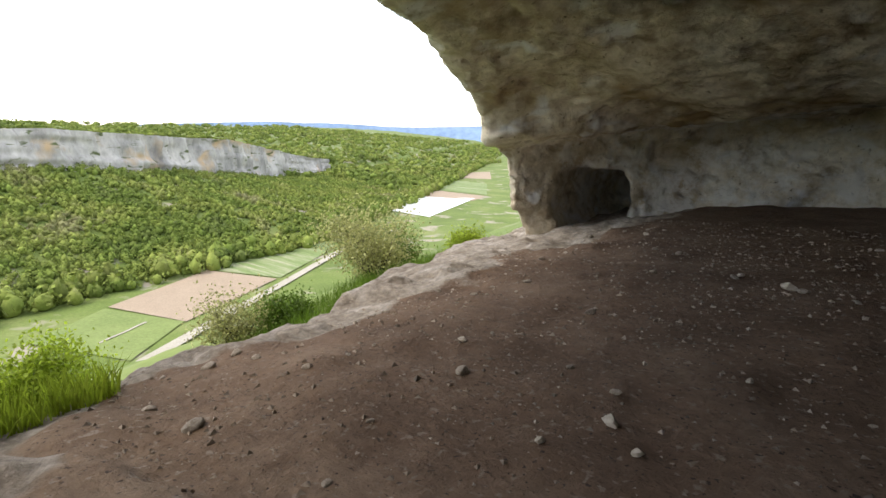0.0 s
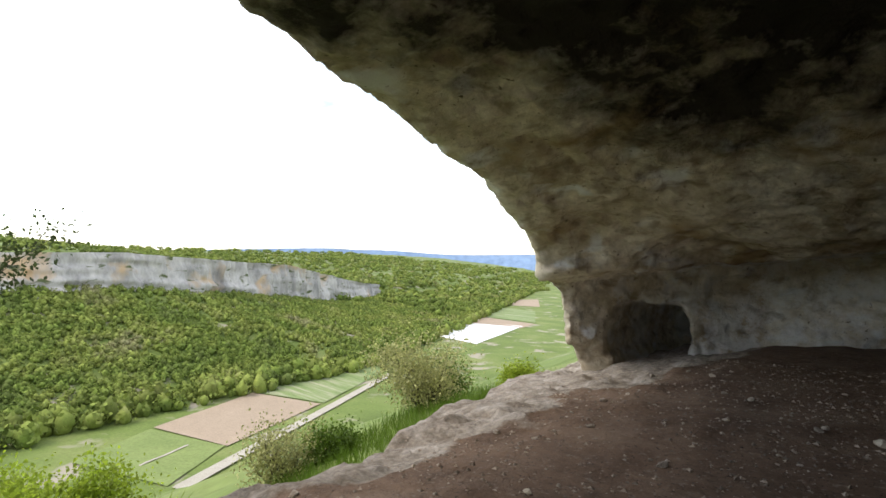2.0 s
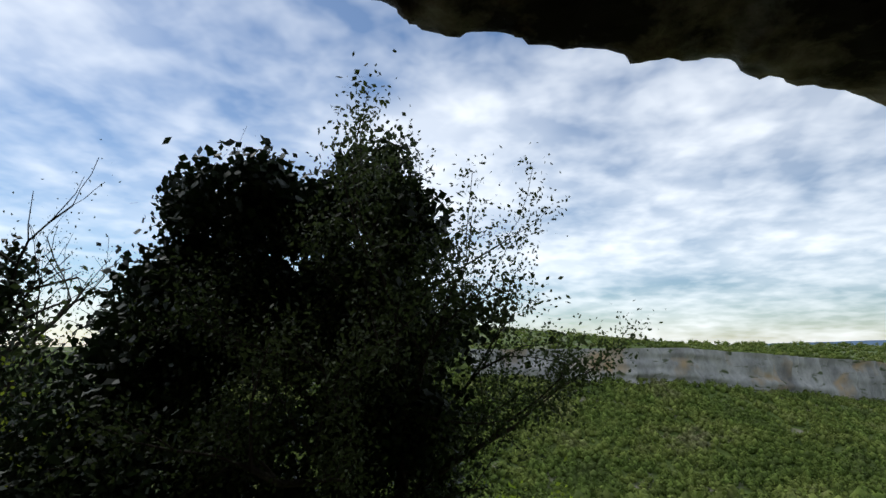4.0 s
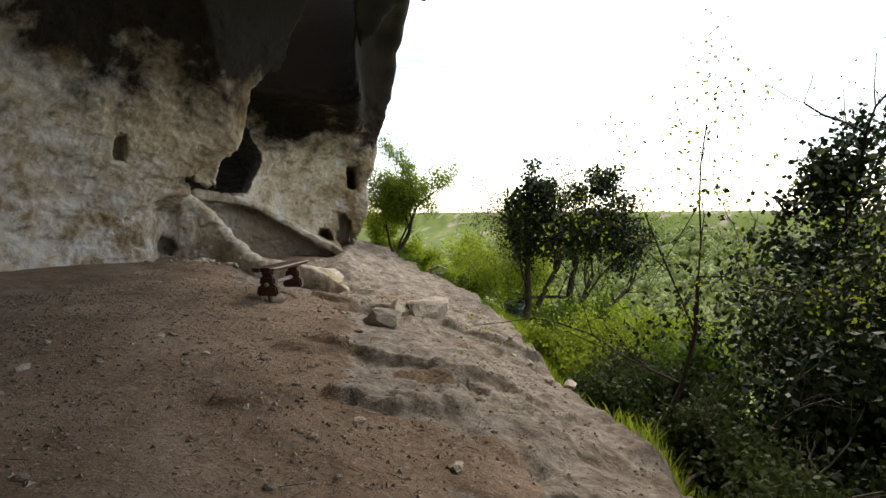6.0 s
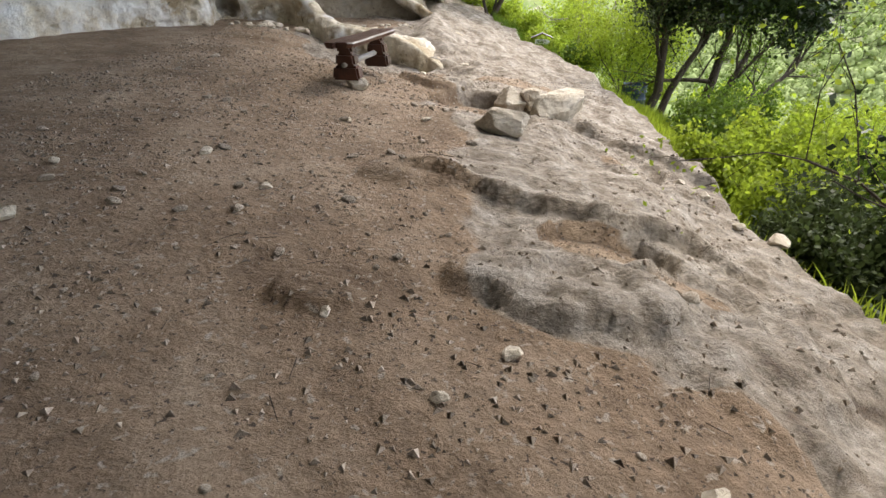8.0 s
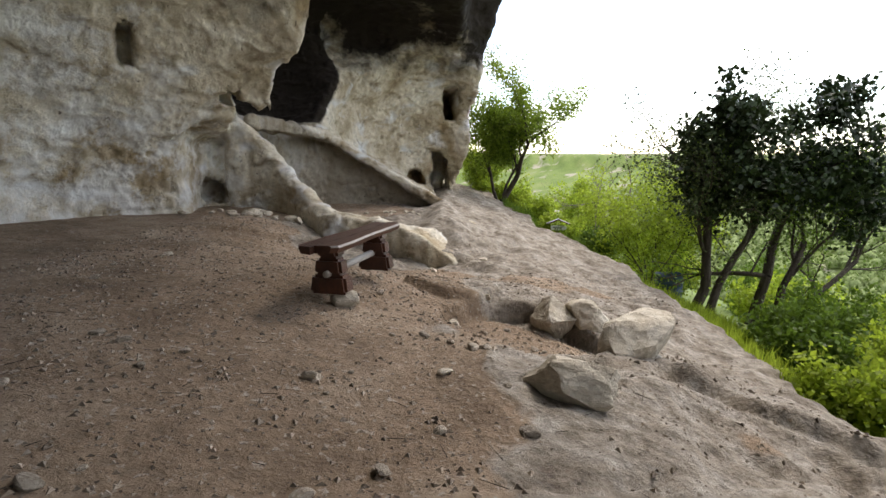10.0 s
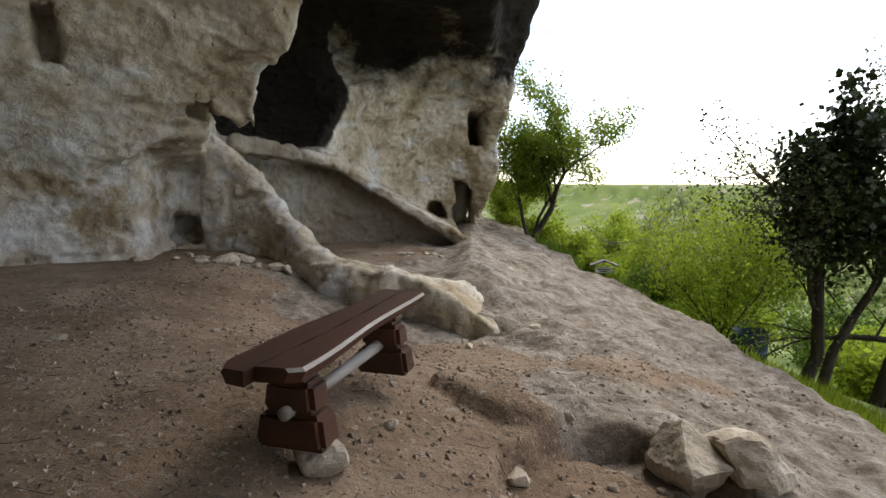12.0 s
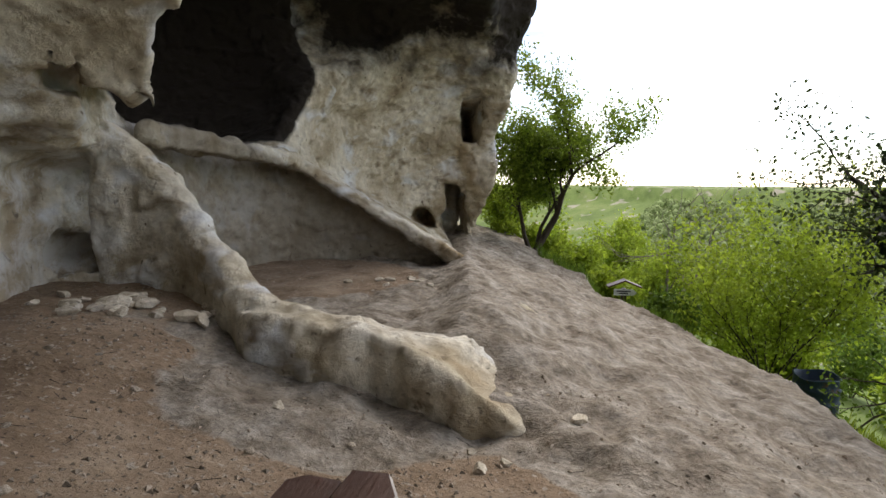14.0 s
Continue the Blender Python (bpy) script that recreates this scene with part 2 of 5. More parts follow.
def bare_rock(n, l, co, col):
    """Pale worn rock where the terrace is swept bare."""
    at = n.new("ShaderNodeAttribute")
    at.attribute_name = "bare"
    nz = n.new("ShaderNodeTexNoise")
    nz.inputs["Scale"].default_value, nz.inputs["Detail"].default_value = 3.5, 9.0
    nz.inputs["Roughness"].default_value = 0.68
    l.new(co.outputs["Object"], nz.inputs["Vector"])
    ramp = n.new("ShaderNodeValToRGB")
    el = ramp.color_ramp.elements
    el[0].position, el[0].color = 0.30, (0.13, 0.10, 0.075, 1)
    el[1].position, el[1].color = 0.66, (0.39, 0.35, 0.30, 1)
    mid = el.new(0.46)
    mid.color = (0.255, 0.215, 0.168, 1)
    l.new(nz.outputs[0], ramp.inputs[0])
    add = n.new("ShaderNodeMath")
    add.operation = "MULTIPLY_ADD"
    add.inputs[1].default_value, add.inputs[2].default_value = 1.6, -0.8
    l.new(nz.outputs[0], add.inputs[0])
    sm = n.new("ShaderNodeMath")
    sm.operation, sm.use_clamp = "ADD", True
    l.new(at.outputs["Fac"], sm.inputs[0])
    l.new(add.outputs[0], sm.inputs[1])
    sharp = n.new("ShaderNodeMapRange")
    sharp.inputs["From Min"].default_value, sharp.inputs["From Max"].default_value = 0.3, 0.75
    l.new(sm.outputs[0], sharp.inputs["Value"])
    m = n.new("ShaderNodeMix")
    m.data_type = "RGBA"
    l.new(sharp.outputs[0], m.inputs[0])
    # darken and redden the earth colour towards the south
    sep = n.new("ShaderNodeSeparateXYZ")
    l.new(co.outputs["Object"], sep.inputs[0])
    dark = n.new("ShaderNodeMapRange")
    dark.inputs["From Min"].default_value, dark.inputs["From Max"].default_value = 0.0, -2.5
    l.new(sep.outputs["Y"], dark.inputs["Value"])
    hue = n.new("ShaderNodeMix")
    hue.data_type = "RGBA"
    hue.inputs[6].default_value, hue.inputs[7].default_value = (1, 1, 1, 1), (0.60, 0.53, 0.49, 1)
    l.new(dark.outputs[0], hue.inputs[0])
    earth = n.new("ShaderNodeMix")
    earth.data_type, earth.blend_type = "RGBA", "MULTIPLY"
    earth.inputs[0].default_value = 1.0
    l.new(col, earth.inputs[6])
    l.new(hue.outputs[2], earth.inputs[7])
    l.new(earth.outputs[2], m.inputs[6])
    grain = n.new("ShaderNodeTexNoise")
    grain.inputs["Scale"].default_value, grain.inputs["Detail"].default_value, grain.inputs["Roughness"].default_value = 15.0, 8.0, 0.72
    l.new(co.outputs["Object"], grain.inputs["Vector"])
    tone = n.new("ShaderNodeMapRange")
    tone.inputs["From Min"].default_value, tone.inputs["From Max"].default_value = 0.32, 0.68
    tone.inputs["To Min"].default_value, tone.inputs["To Max"].default_value = 0.55, 1.3
    l.new(grain.outputs[0], tone.inputs["Value"])
    stone = n.new("ShaderNodeMix")
    stone.data_type, stone.blend_type = "RGBA", "MULTIPLY"
    stone.inputs[0].default_value = 1.0
    l.new(ramp.outputs[0], stone.inputs[6])
    l.new(tone.outputs[0], stone.inputs[7])
    l.new(stone.outputs[2], m.inputs[7])
    return m.outputs[2]


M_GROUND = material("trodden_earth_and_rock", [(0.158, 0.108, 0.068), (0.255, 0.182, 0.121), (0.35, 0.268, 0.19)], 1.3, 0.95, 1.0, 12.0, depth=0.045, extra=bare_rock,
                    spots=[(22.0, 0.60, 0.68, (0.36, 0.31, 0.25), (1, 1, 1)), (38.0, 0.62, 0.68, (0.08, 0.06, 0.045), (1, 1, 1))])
M_FAR = material("grassy_slope", [(0.09, 0.13, 0.028), (0.13, 0.18, 0.04), (0.19, 0.22, 0.07)], 0.03, 0.95, 0.3, 0.8, spots=[(0.05, 0.58, 0.66, (0.30, 0.27, 0.20), (1, 1, 1))])
M_SOIL = material("ploughed_soil", [(0.30, 0.235, 0.165), (0.36, 0.28, 0.20)], 0.05, 0.95, 0.2, 1.5)
M_CROP = material("young_crop", [(0.12, 0.17, 0.06), (0.17, 0.23, 0.08), (0.34, 0.33, 0.22)], 0.12, 0.95, 0.2, 1.5, stretch=(0.15, 2.2, 1))
M_MEADOW = material("meadow_grass", [(0.15, 0.20, 0.06), (0.20, 0.25, 0.08)], 0.06, 0.95, 0.2, 1.0)
M_PLASTIC = material("white_sheeting", [(0.72, 0.72, 0.72), (0.8, 0.8, 0.8)], 0.1, 0.4, 0.1, 1.0)
M_TRACK = material("pale_track", [(0.34, 0.31, 0.25), (0.42, 0.39, 0.32)], 0.2, 0.95, 0.1, 2.0)
M_FARCLIFF = material("far_limestone", [(0.22, 0.21, 0.20), (0.42, 0.40, 0.37), (0.58, 0.55, 0.50)], 0.05, 0.95, 0.4, 0.35, spots=[(0.03, 0.55, 0.65, (0.50, 0.36, 0.22), (1, 1, 1)), (0.08, 0.60, 0.68, (0.10, 0.12, 0.05), (1, 1, 3))], stretch=(1, 1, 0.5))
# the air holds no haze: it is painted into these hills' blue
M_HILLS = material("haze_blue_hills", [(0.16, 0.24, 0.36), (0.20, 0.29, 0.42)], 0.004, 1.0, 0.0, 0.02)
M_FOREST = material("spring_woods", [(0.10, 0.12, 0.035), (0.125, 0.175, 0.03), (0.20, 0.235, 0.05), (0.22, 0.21, 0.10)], 0.028, 0.95, 0.9, 1.4, rnd=-0.35)
# a paler copy of the woods, with haze mixed into the colour
M_FOREST_HAZE = material("haze_paled_woods", [(0.17, 0.22, 0.07), (0.22, 0.27, 0.10), (0.27, 0.31, 0.14)], 0.10, 0.95, 0.5, 1.0, rnd=-0.25)
M_WOOD = material("dark_stained_wood", [(0.028, 0.009, 0.004), (0.060, 0.019, 0.008), (0.105, 0.034, 0.015)], 3.0, 0.45, 0.25, 26.0, stretch=(1, 0.10, 1), spec=0.5)
M_RAWEDGE = material("worn_bare_wood", [(0.30, 0.27, 0.24), (0.44, 0.41, 0.37)], 4.0, 0.7, 0.3, 30.0, stretch=(1, 0.15, 1))
M_STONE = material("loose_limestone", [(0.38, 0.32, 0.235), (0.52, 0.46, 0.365), (0.64, 0.59, 0.50)], 4.0, 0.9, 0.5, 25.0, rnd=0.12)
M_PEBBLE = material("dusty_stone", [(0.20, 0.16, 0.12), (0.33, 0.28, 0.22), (0.44, 0.39, 0.32)], 4.0, 0.95, 0.5, 25.0, rnd=0.3)
M_CHIPS = material("stone_chips", [(0.15, 0.115, 0.085), (0.26, 0.21, 0.16), (0.38, 0.33, 0.27)], 9.0, 0.9, 0.4, 40.0, rnd=-0.5)
M_BARK = material("dark_bark", [(0.030, 0.024, 0.018), (0.06, 0.048, 0.036), (0.10, 0.085, 0.065)], 5.0, 0.95, 0.8, 22.0, stretch=(1, 1, 0.3))
M_DEAD = material("grey_dead_wood", [(0.14, 0.12, 0.10), (0.24, 0.21, 0.18)], 6.0, 0.9, 0.5, 25.0, stretch=(1, 1, 0.3))
M_LEAF_DARK = material("ivy_leaf", [(0.016, 0.030, 0.009), (0.028, 0.050, 0.014)], 2.0, 0.5, 0.0, 20.0, rnd=-0.4, translucent=0.12)
M_LEAF = material("spring_leaf", [(0.085, 0.15, 0.016), (0.13, 0.205, 0.025)], 1.0, 0.6, 0.0, 20.0, rnd=-0.35, translucent=0.45)
M_LEAF_YELLOW = material("young_leaf", [(0.23, 0.32, 0.025), (0.33, 0.41, 0.045)], 1.0, 0.6, 0.0, 20.0, rnd=-0.35, translucent=0.55)
M_LEAF_FRESH = material("fresh_leaf", [(0.14, 0.215, 0.02), (0.22, 0.30, 0.035)], 1.0, 0.6, 0.0, 20.0, rnd=-0.4, translucent=0.5)
M_LEAF_PALE = material("blossoming_leaf", [(0.30, 0.31, 0.10), (0.44, 0.42, 0.20)], 1.0, 0.6, 0.0, 20.0, rnd=-0.35, translucent=0.4)
M_LEAF_OLIVE = material("olive_leaf", [(0.05, 0.075, 0.022), (0.09, 0.12, 0.04)], 1.0, 0.6, 0.0, 20.0, rnd=-0.35, translucent=0.35)
M_BLUE = material("blue_drum_paint", [(0.010, 0.030, 0.065), (0.018, 0.048, 0.10)], 4.0, 0.5, 0.15, 20.0, spots=[(9.0, 0.60, 0.68, (0.10, 0.045, 0.02), (1, 1, 1))], spec=0.5)
M_WHITE = material("white_sign_paint", [(0.70, 0.70, 0.68), (0.8, 0.8, 0.78)], 4.0, 0.6, 0.05, 20.0)
M_INK = material("black_lettering", [(0.03, 0.03, 0.03), (0.05, 0.05, 0.05)], 4.0, 0.7, 0.0, 20.0)

# ---- helpers for building ----
def obj(name, bm, mat, parent=None, label="", smooth=True):
    me = bpy.data.meshes.new(name)
    bm.to_mesh(me)
    bm.free()
    if smooth:
        me.polygons.foreach_set("use_smooth", [True] * len(me.polygons))
    for m in mat if isinstance(mat, (list, tuple)) else (mat,):
        me.materials.append(m)
    ob = new(name, me)
    if parent is not None:
        ob.parent = parent
    if label:
        ob["label"] = label
    return ob


def part(name, bm, mat, parent, label="", smooth=True):
    return obj(name, bm, mat, parent, label, smooth)


def raw(name, verts, faces, mat, smooth=True):
    me = bpy.data.meshes.new(name)
    verts, faces = np.asarray(verts, np.float32), np.asarray(faces, np.int32)
    me.vertices.add(len(verts))
    me.vertices.foreach_set("co", verts.ravel())
    k = faces.shape[1]
    me.loops.add(faces.size)
    me.loops.foreach_set("vertex_index", faces.ravel())
    me.polygons.add(len(faces))
    me.polygons.foreach_set("loop_start", np.arange(0, faces.size, k, dtype=np.int32))
    me.update(calc_edges=True)
    me.polygons.foreach_set("use_smooth", np.full(len(faces), smooth))
    for m in mat if isinstance(mat, (list, tuple)) else (mat,):
        me.materials.append(m)
    return new(name, me)


def step(a, b, v):
    t = np.clip((v - a) / (b - a), 0, 1)
    return t * t * (3 - 2 * t)


def smin(a, b, k):
    h = np.clip(0.5 + 0.5 * (b - a) / k, 0, 1)
    return b + (a - b) * h - k * h * (1 - h)


def smax(a, b, k):
    return -smin(-a, -b, k)


GRID = np.random.RandomState(5).rand(64, 64, 64).astype(np.float32)


def vnoise(x, y, z=0.0):
    """Smooth lattice noise in -1..1 on arrays."""
    x, y, z = np.broadcast_arrays(np.asarray(x, np.float32), np.asarray(y, np.float32), np.asarray(z, np.float32))
    xi, yi, zi = np.floor(x).astype(np.int32), np.floor(y).astype(np.int32), np.floor(z).astype(np.int32)
    u, v, w = x - xi, y - yi, z - zi
    u, v, w = u * u * (3 - 2 * u), v * v * (3 - 2 * v), w * w * (3 - 2 * w)
    out = 0
    for a in (0, 1):
        for b in (0, 1):
            for c in (0, 1):
                out = out + GRID[(xi + a) & 63, (yi + b) & 63, (zi + c) & 63] * (u if a else 1 - u) * (v if b else 1 - v) * (w if c else 1 - w)
    return out * 2 - 1


def fractal(x, y, z=0.0, octaves=4, gain=0.5):
    out, amp = 0, 1.0
    for i in range(octaves):
        s = 2.03 ** i
        out = out + amp * vnoise(x * s + 7.3 * i, y * s + 3.1 * i, np.asarray(z) * s + 5.7 * i)
        amp *= gain
    return out


def ball(X, Y, Z, c, r):
    k = np.sqrt(((X - c[0]) / r[0]) ** 2 + ((Y - c[1]) / r[1]) ** 2 + ((Z - c[2]) / r[2]) ** 2)
    return (k - 1) * min(r)


def block(X, Y, Z, c, r, yaw=0.0):
    ca, sa = math.cos(radians(yaw)), math.sin(radians(yaw))
    dx, dy = X - c[0], Y - c[1]
    return np.maximum(np.maximum(np.abs(dx * ca + dy * sa) - r[0], np.abs(dy * ca - dx * sa) - r[1]), np.abs(Z - c[2]) - r[2])


# ---- the rock: walls and roof of the grotto, carved out of the cliff ----
def lip_height(y):
    return np.interp(y, [-10, -8.1, -6.3, -4.5, -2.5, -0.2, 1.2, 4, 8, 11, 14, 20], [0.6, 1.9, 2.95, 3.38, 3.38, 3.72, 4.05, 5.2, 6.6, 7.6, 7.6, 7.6])


def face_x(y):
    return 3.8 - 0.186 * y - 0.45 * step(12, 17, y) + 0.35 * step(-6, -9, y)


def curtain(X, Y, Z, pts, low):
    """A low wall of rock along a line: points of x, y, top and half-thickness."""
    best = None
    for (x0, y0, t0, r0), (x1, y1, t1, r1) in zip(pts, pts[1:]):
        dx, dy = x1 - x0, y1 - y0
        k = np.clip(((X - x0) * dx + (Y - y0) * dy) / (dx * dx + dy * dy), 0, 1)
        flat = np.hypot(X - x0 - k * dx, Y - y0 - k * dy)
        r = r0 + (r1 - r0) * k
        high = Z - (t0 + (t1 - t0) * k) + r
        under = low - Z
        d = np.sqrt(flat ** 2 + np.maximum(high, 0) ** 2) - r
        d = np.maximum(d, under)
        best = d if best is None else smin(best, d, 0.12)
    return best


def rock_field(X, Y, Z):
    wob = 0.20 * vnoise(X * 0.55, Y * 0.55, Z * 0.8) + 0.11 * vnoise(X * 1.4, Y * 1.4, Z * 2.2) + 0.05 * vnoise(X * 3.1, Y * 3.1, Z * 4.5)
    # the open side of the cliff, leaning out a little with height
    outside = face_x(Y) + 0.10 * (Z - 2) + 0.07 * (Z - 1.0) * step(12, 19, Y) - X
    # the great grotto
    rho = (np.abs((X + 0.5) / 7.5) ** 2.5 + np.abs((Y - 1.5) / 12.3) ** 2.5) ** (1 / 2.5)
    wall = (rho - 1) * 7.5
    lip = lip_height(Y)
    south = lip + 0.25 - (lip + 0.25 - 1.75) * np.clip(rho, 0, 1.1) ** 4
    north = smin(lip + 0 * rho, 1.0 + (1 - rho) * 16.0 + 2.0 * np.maximum(X + 3.0, 0), 0.9)
    k = step(-2, 7, Y)
    roof = south + (north - south) * k
    undercut = 0.55 * step(0, 1, 1 - np.abs(Z - 0.9) / 1.0) * step(4, -2, Y) * step(-9, -5, Y)
    grotto = smax(wall - undercut, (Z - roof) * (0.85 - 0.15 * k), 0.7 - 0.2 * k)
    air = smin(outside, grotto, 0.35)
    # the recessed foot of the southern wall, under a sharp brow
    brow = 1.70 - 0.105 * X + 0.07 * vnoise(X * 1.3, 0 * Y, 0 * Z) + 0.04 * vnoise(X * 4.1, Y * 2.0, 0 * Z)
    air = smin(air, np.maximum(smax(wall - 0.95 + 0.25 * np.maximum(Z - 0.9, 0), Z - brow, 0.03), Y + 2.0 + 0.5 * X), 0.03)
    # the northern bay, open to the valley
    air = smin(air, smax(ball(X, Y, Z, (-1.8, 14.9, 1.0), (2.78, 3.2, 30.0)) * 1.0, Z - 4.7, 0.8), 0.08)
    bay = ball(X, Y, Z, (-1.2, 15.9, 0.4), (2.95, 4.6, 4.5))
    air = smin(air, bay, 0.10)
    air = smin(air, smax(ball(X, Y, Z, (1.2, 16.0, 2.0), (3.0, 3.6, 6.0)), -0.5 - X, 0.3), 0.3)
    upper = smax(ball(X, Y, Z, (-4.95, 15.3, 3.75), (2.4, 2.3, 2.2)), 2.12 - 0.06 * (Y - 14) - Z, 0.12)
    air = smin(air, upper, 0.10)
    air = smin(air, ball(X, Y, Z, (-2.9, 16.0, 4.1), (2.3, 2.4, 1.0)), 0.3)
    # the wall under the brow draws back towards the rib
    along, inward = (X + 5.08) * 0.50 + (Y - 11.71) * 0.87, (Y - 11.71) * 0.50 - (X + 5.08) * 0.87
    deep = 0.10 + 0.85 * step(0.2, 1.7, along) + 0.10 * np.clip(1.2 - Z, 0, 1)
    lid = 1.74 + 0.05 * vnoise(along * 2.3, 0 * Y, 0 * Z) - 0.16 * np.clip(inward, -0.5, 1.0) - 0.18 * step(0.5, -0.1, along)
    under = smax(smax(smax(inward - deep, along - 2.6 + 0.35 * np.clip(Z, 0, 2), 0.40), Z - lid, 0.22), -0.15 - along, 0.10)
    air = smin(air, under, 0.04)
    air = smin(air, smax(ball(X, Y, Z, (-5.22, 13.52, 0.62), (0.26, 0.42, 0.34)), 0.36 - Z, 0.05), 0.03)
    # small rock-cut doors, windows and niches
    air = smin(air, smax(block(X, Y, Z, (-1.28, 21.1, 0.65), (0.25, 1.4, 0.80), 8), ball(X, Y, Z, (-1.28, 21.1, 0.5), (0.45, 1.8, 1.0)), 0.05), 0.08)
    air = smin(air, block(X, Y, Z, (-1.0, 20.8, 2.75), (0.17, 1.15, 0.42), 8), 0.1)
    air = smin(air, ball(X, Y, Z, (-2.0, 20.0, 0.45), (0.29, 1.5, 0.46)), 0.06)
    air = smin(air, block(X, Y, Z, (-4.23, 12.2, 2.40), (0.09, 0.24, 0.22), 30), 0.06)
    air = smin(air, block(X, Y, Z, (-5.0, 10.9, 2.75), (0.13, 0.32, 0.28), 30), 0.08)
    air = smin(air, ball(X, Y, Z, (-3.35, 16.9, 0.75), (0.15, 0.4, 0.18)), 0.05)
    # the low chamber at the southern foot
    air = smin(air, smax(ball(X, Y, Z, (4.75, -11.0, 0.0), (0.58, 2.2, 0.9)), Z - 0.58, 0.08), 0.06)
    # a hanging nose of rock at the end of the brow
    air = air + wob * 0.5
    d = -air
    d = smin(d, ball(X, Y, Z, (-5.28, 11.86, 2.05), (0.30, 0.36, 0.30)) + wob * 0.3, 0.22)
    # the rock that slopes down from the ledge towards the doors, with the lower chamber sunk into it
    plane = 1.2 - 0.6 * X - 0.096 * Y
    slope = np.maximum(np.maximum((Z - plane) * 0.85, 13.6 - Y), -4.2 - X)
    slope = np.maximum(slope, Z - 1.95)
    d = smin(d, slope + wob * 0.2, 0.25)
    pit = (np.abs((X + 2.35) / 1.95) ** 3 + np.abs((Y - 14.55) / 2.3) ** 3) ** (1 / 3)
    d = smax(d, -((pit - 1) * 1.95 + wob * 0.15), 0.05)
    d = smax(d, -smax((pit - 1.20) * 1.95, Z - plane + 0.22, 0.06), 0.04)
    d = smax(d, -upper, 0.08)
    # the worn ridge that runs down from the ledge and out as a sill
    ridge = smax(Z - bay_floor(X, Y) - 0.03 + 0.14 * step(-1.3, -0.4, X), sill_foot(X) - Y + 0.12 * vnoise(X * 2.6, Y * 1.2, Z * 0.7) + 0.05 * vnoise(X * 7.0, Y * 2.0, Z * 1.5), 0.05)
    ridge = np.maximum(np.maximum(np.maximum(ridge, -3.3 - X), X - 0.1), Y - sill_foot(X) - 0.75 - 0.15 * vnoise(X * 3.0, 0 * Y, 0 * Z))
    arm = curtain(X, Y, Z, ((-4.55, 13.3, 2.02, 0.20), (-4.08, 13.3, 1.62, 0.17), (-3.61, 13.05, 1.14, 0.14), (-3.2, 12.7, 0.78, 0.15), (-2.84, 12.4, 0.51, 0.15), (-2.2, 12.3, 0.26, 0.12)), -9.0)
    d = smin(smin(d, ridge + wob * 0.25, 0.06), arm + wob * 0.2, 0.12)
    # the ledge between the two chambers
    ledge = np.maximum(curtain(X, Y, Z, ((-4.45, 13.8, 2.10, 0.13), (-4.15, 15.2, 1.98, 0.12), (-3.75, 16.6, 1.88, 0.14)), -9.0), 1.80 - 0.05 * (Y - 14) - Z)
    d = smin(d, ledge + wob * 0.1, 0.08)
    return np.maximum(d, Z - 9.2)


def sill_foot(x):
    return np.interp(x, [-3.4, -2.7, -1.7, -1.0, -0.5, -0.1, 0.3, 1.0, 3.0], [12.75, 12.0, 11.75, 11.5, 11.3, 11.5, 12.2, 13.2, 16.5])


def bay_floor(x, y):
    crest = np.interp(x, [-3.5, -2.6, -1.8, -1.0, -0.5, 0.2, 1.0, 2.5, 4.0], [0.42, 0.36, 0.29, 0.05, -0.13, -0.31, -0.42, -0.65, -1.1])
    behind = step(0.30, 1.0, y - sill_foot(x))
    swell = 0.20 * step(0.0, 1.1, y - sill_foot(x)) * step(-1.5, -0.8, x) * step(1.2, 0.2, x)
    return crest + (np.minimum(crest, 0.03) - crest) * behind + swell + 0.012 * (y - 12)


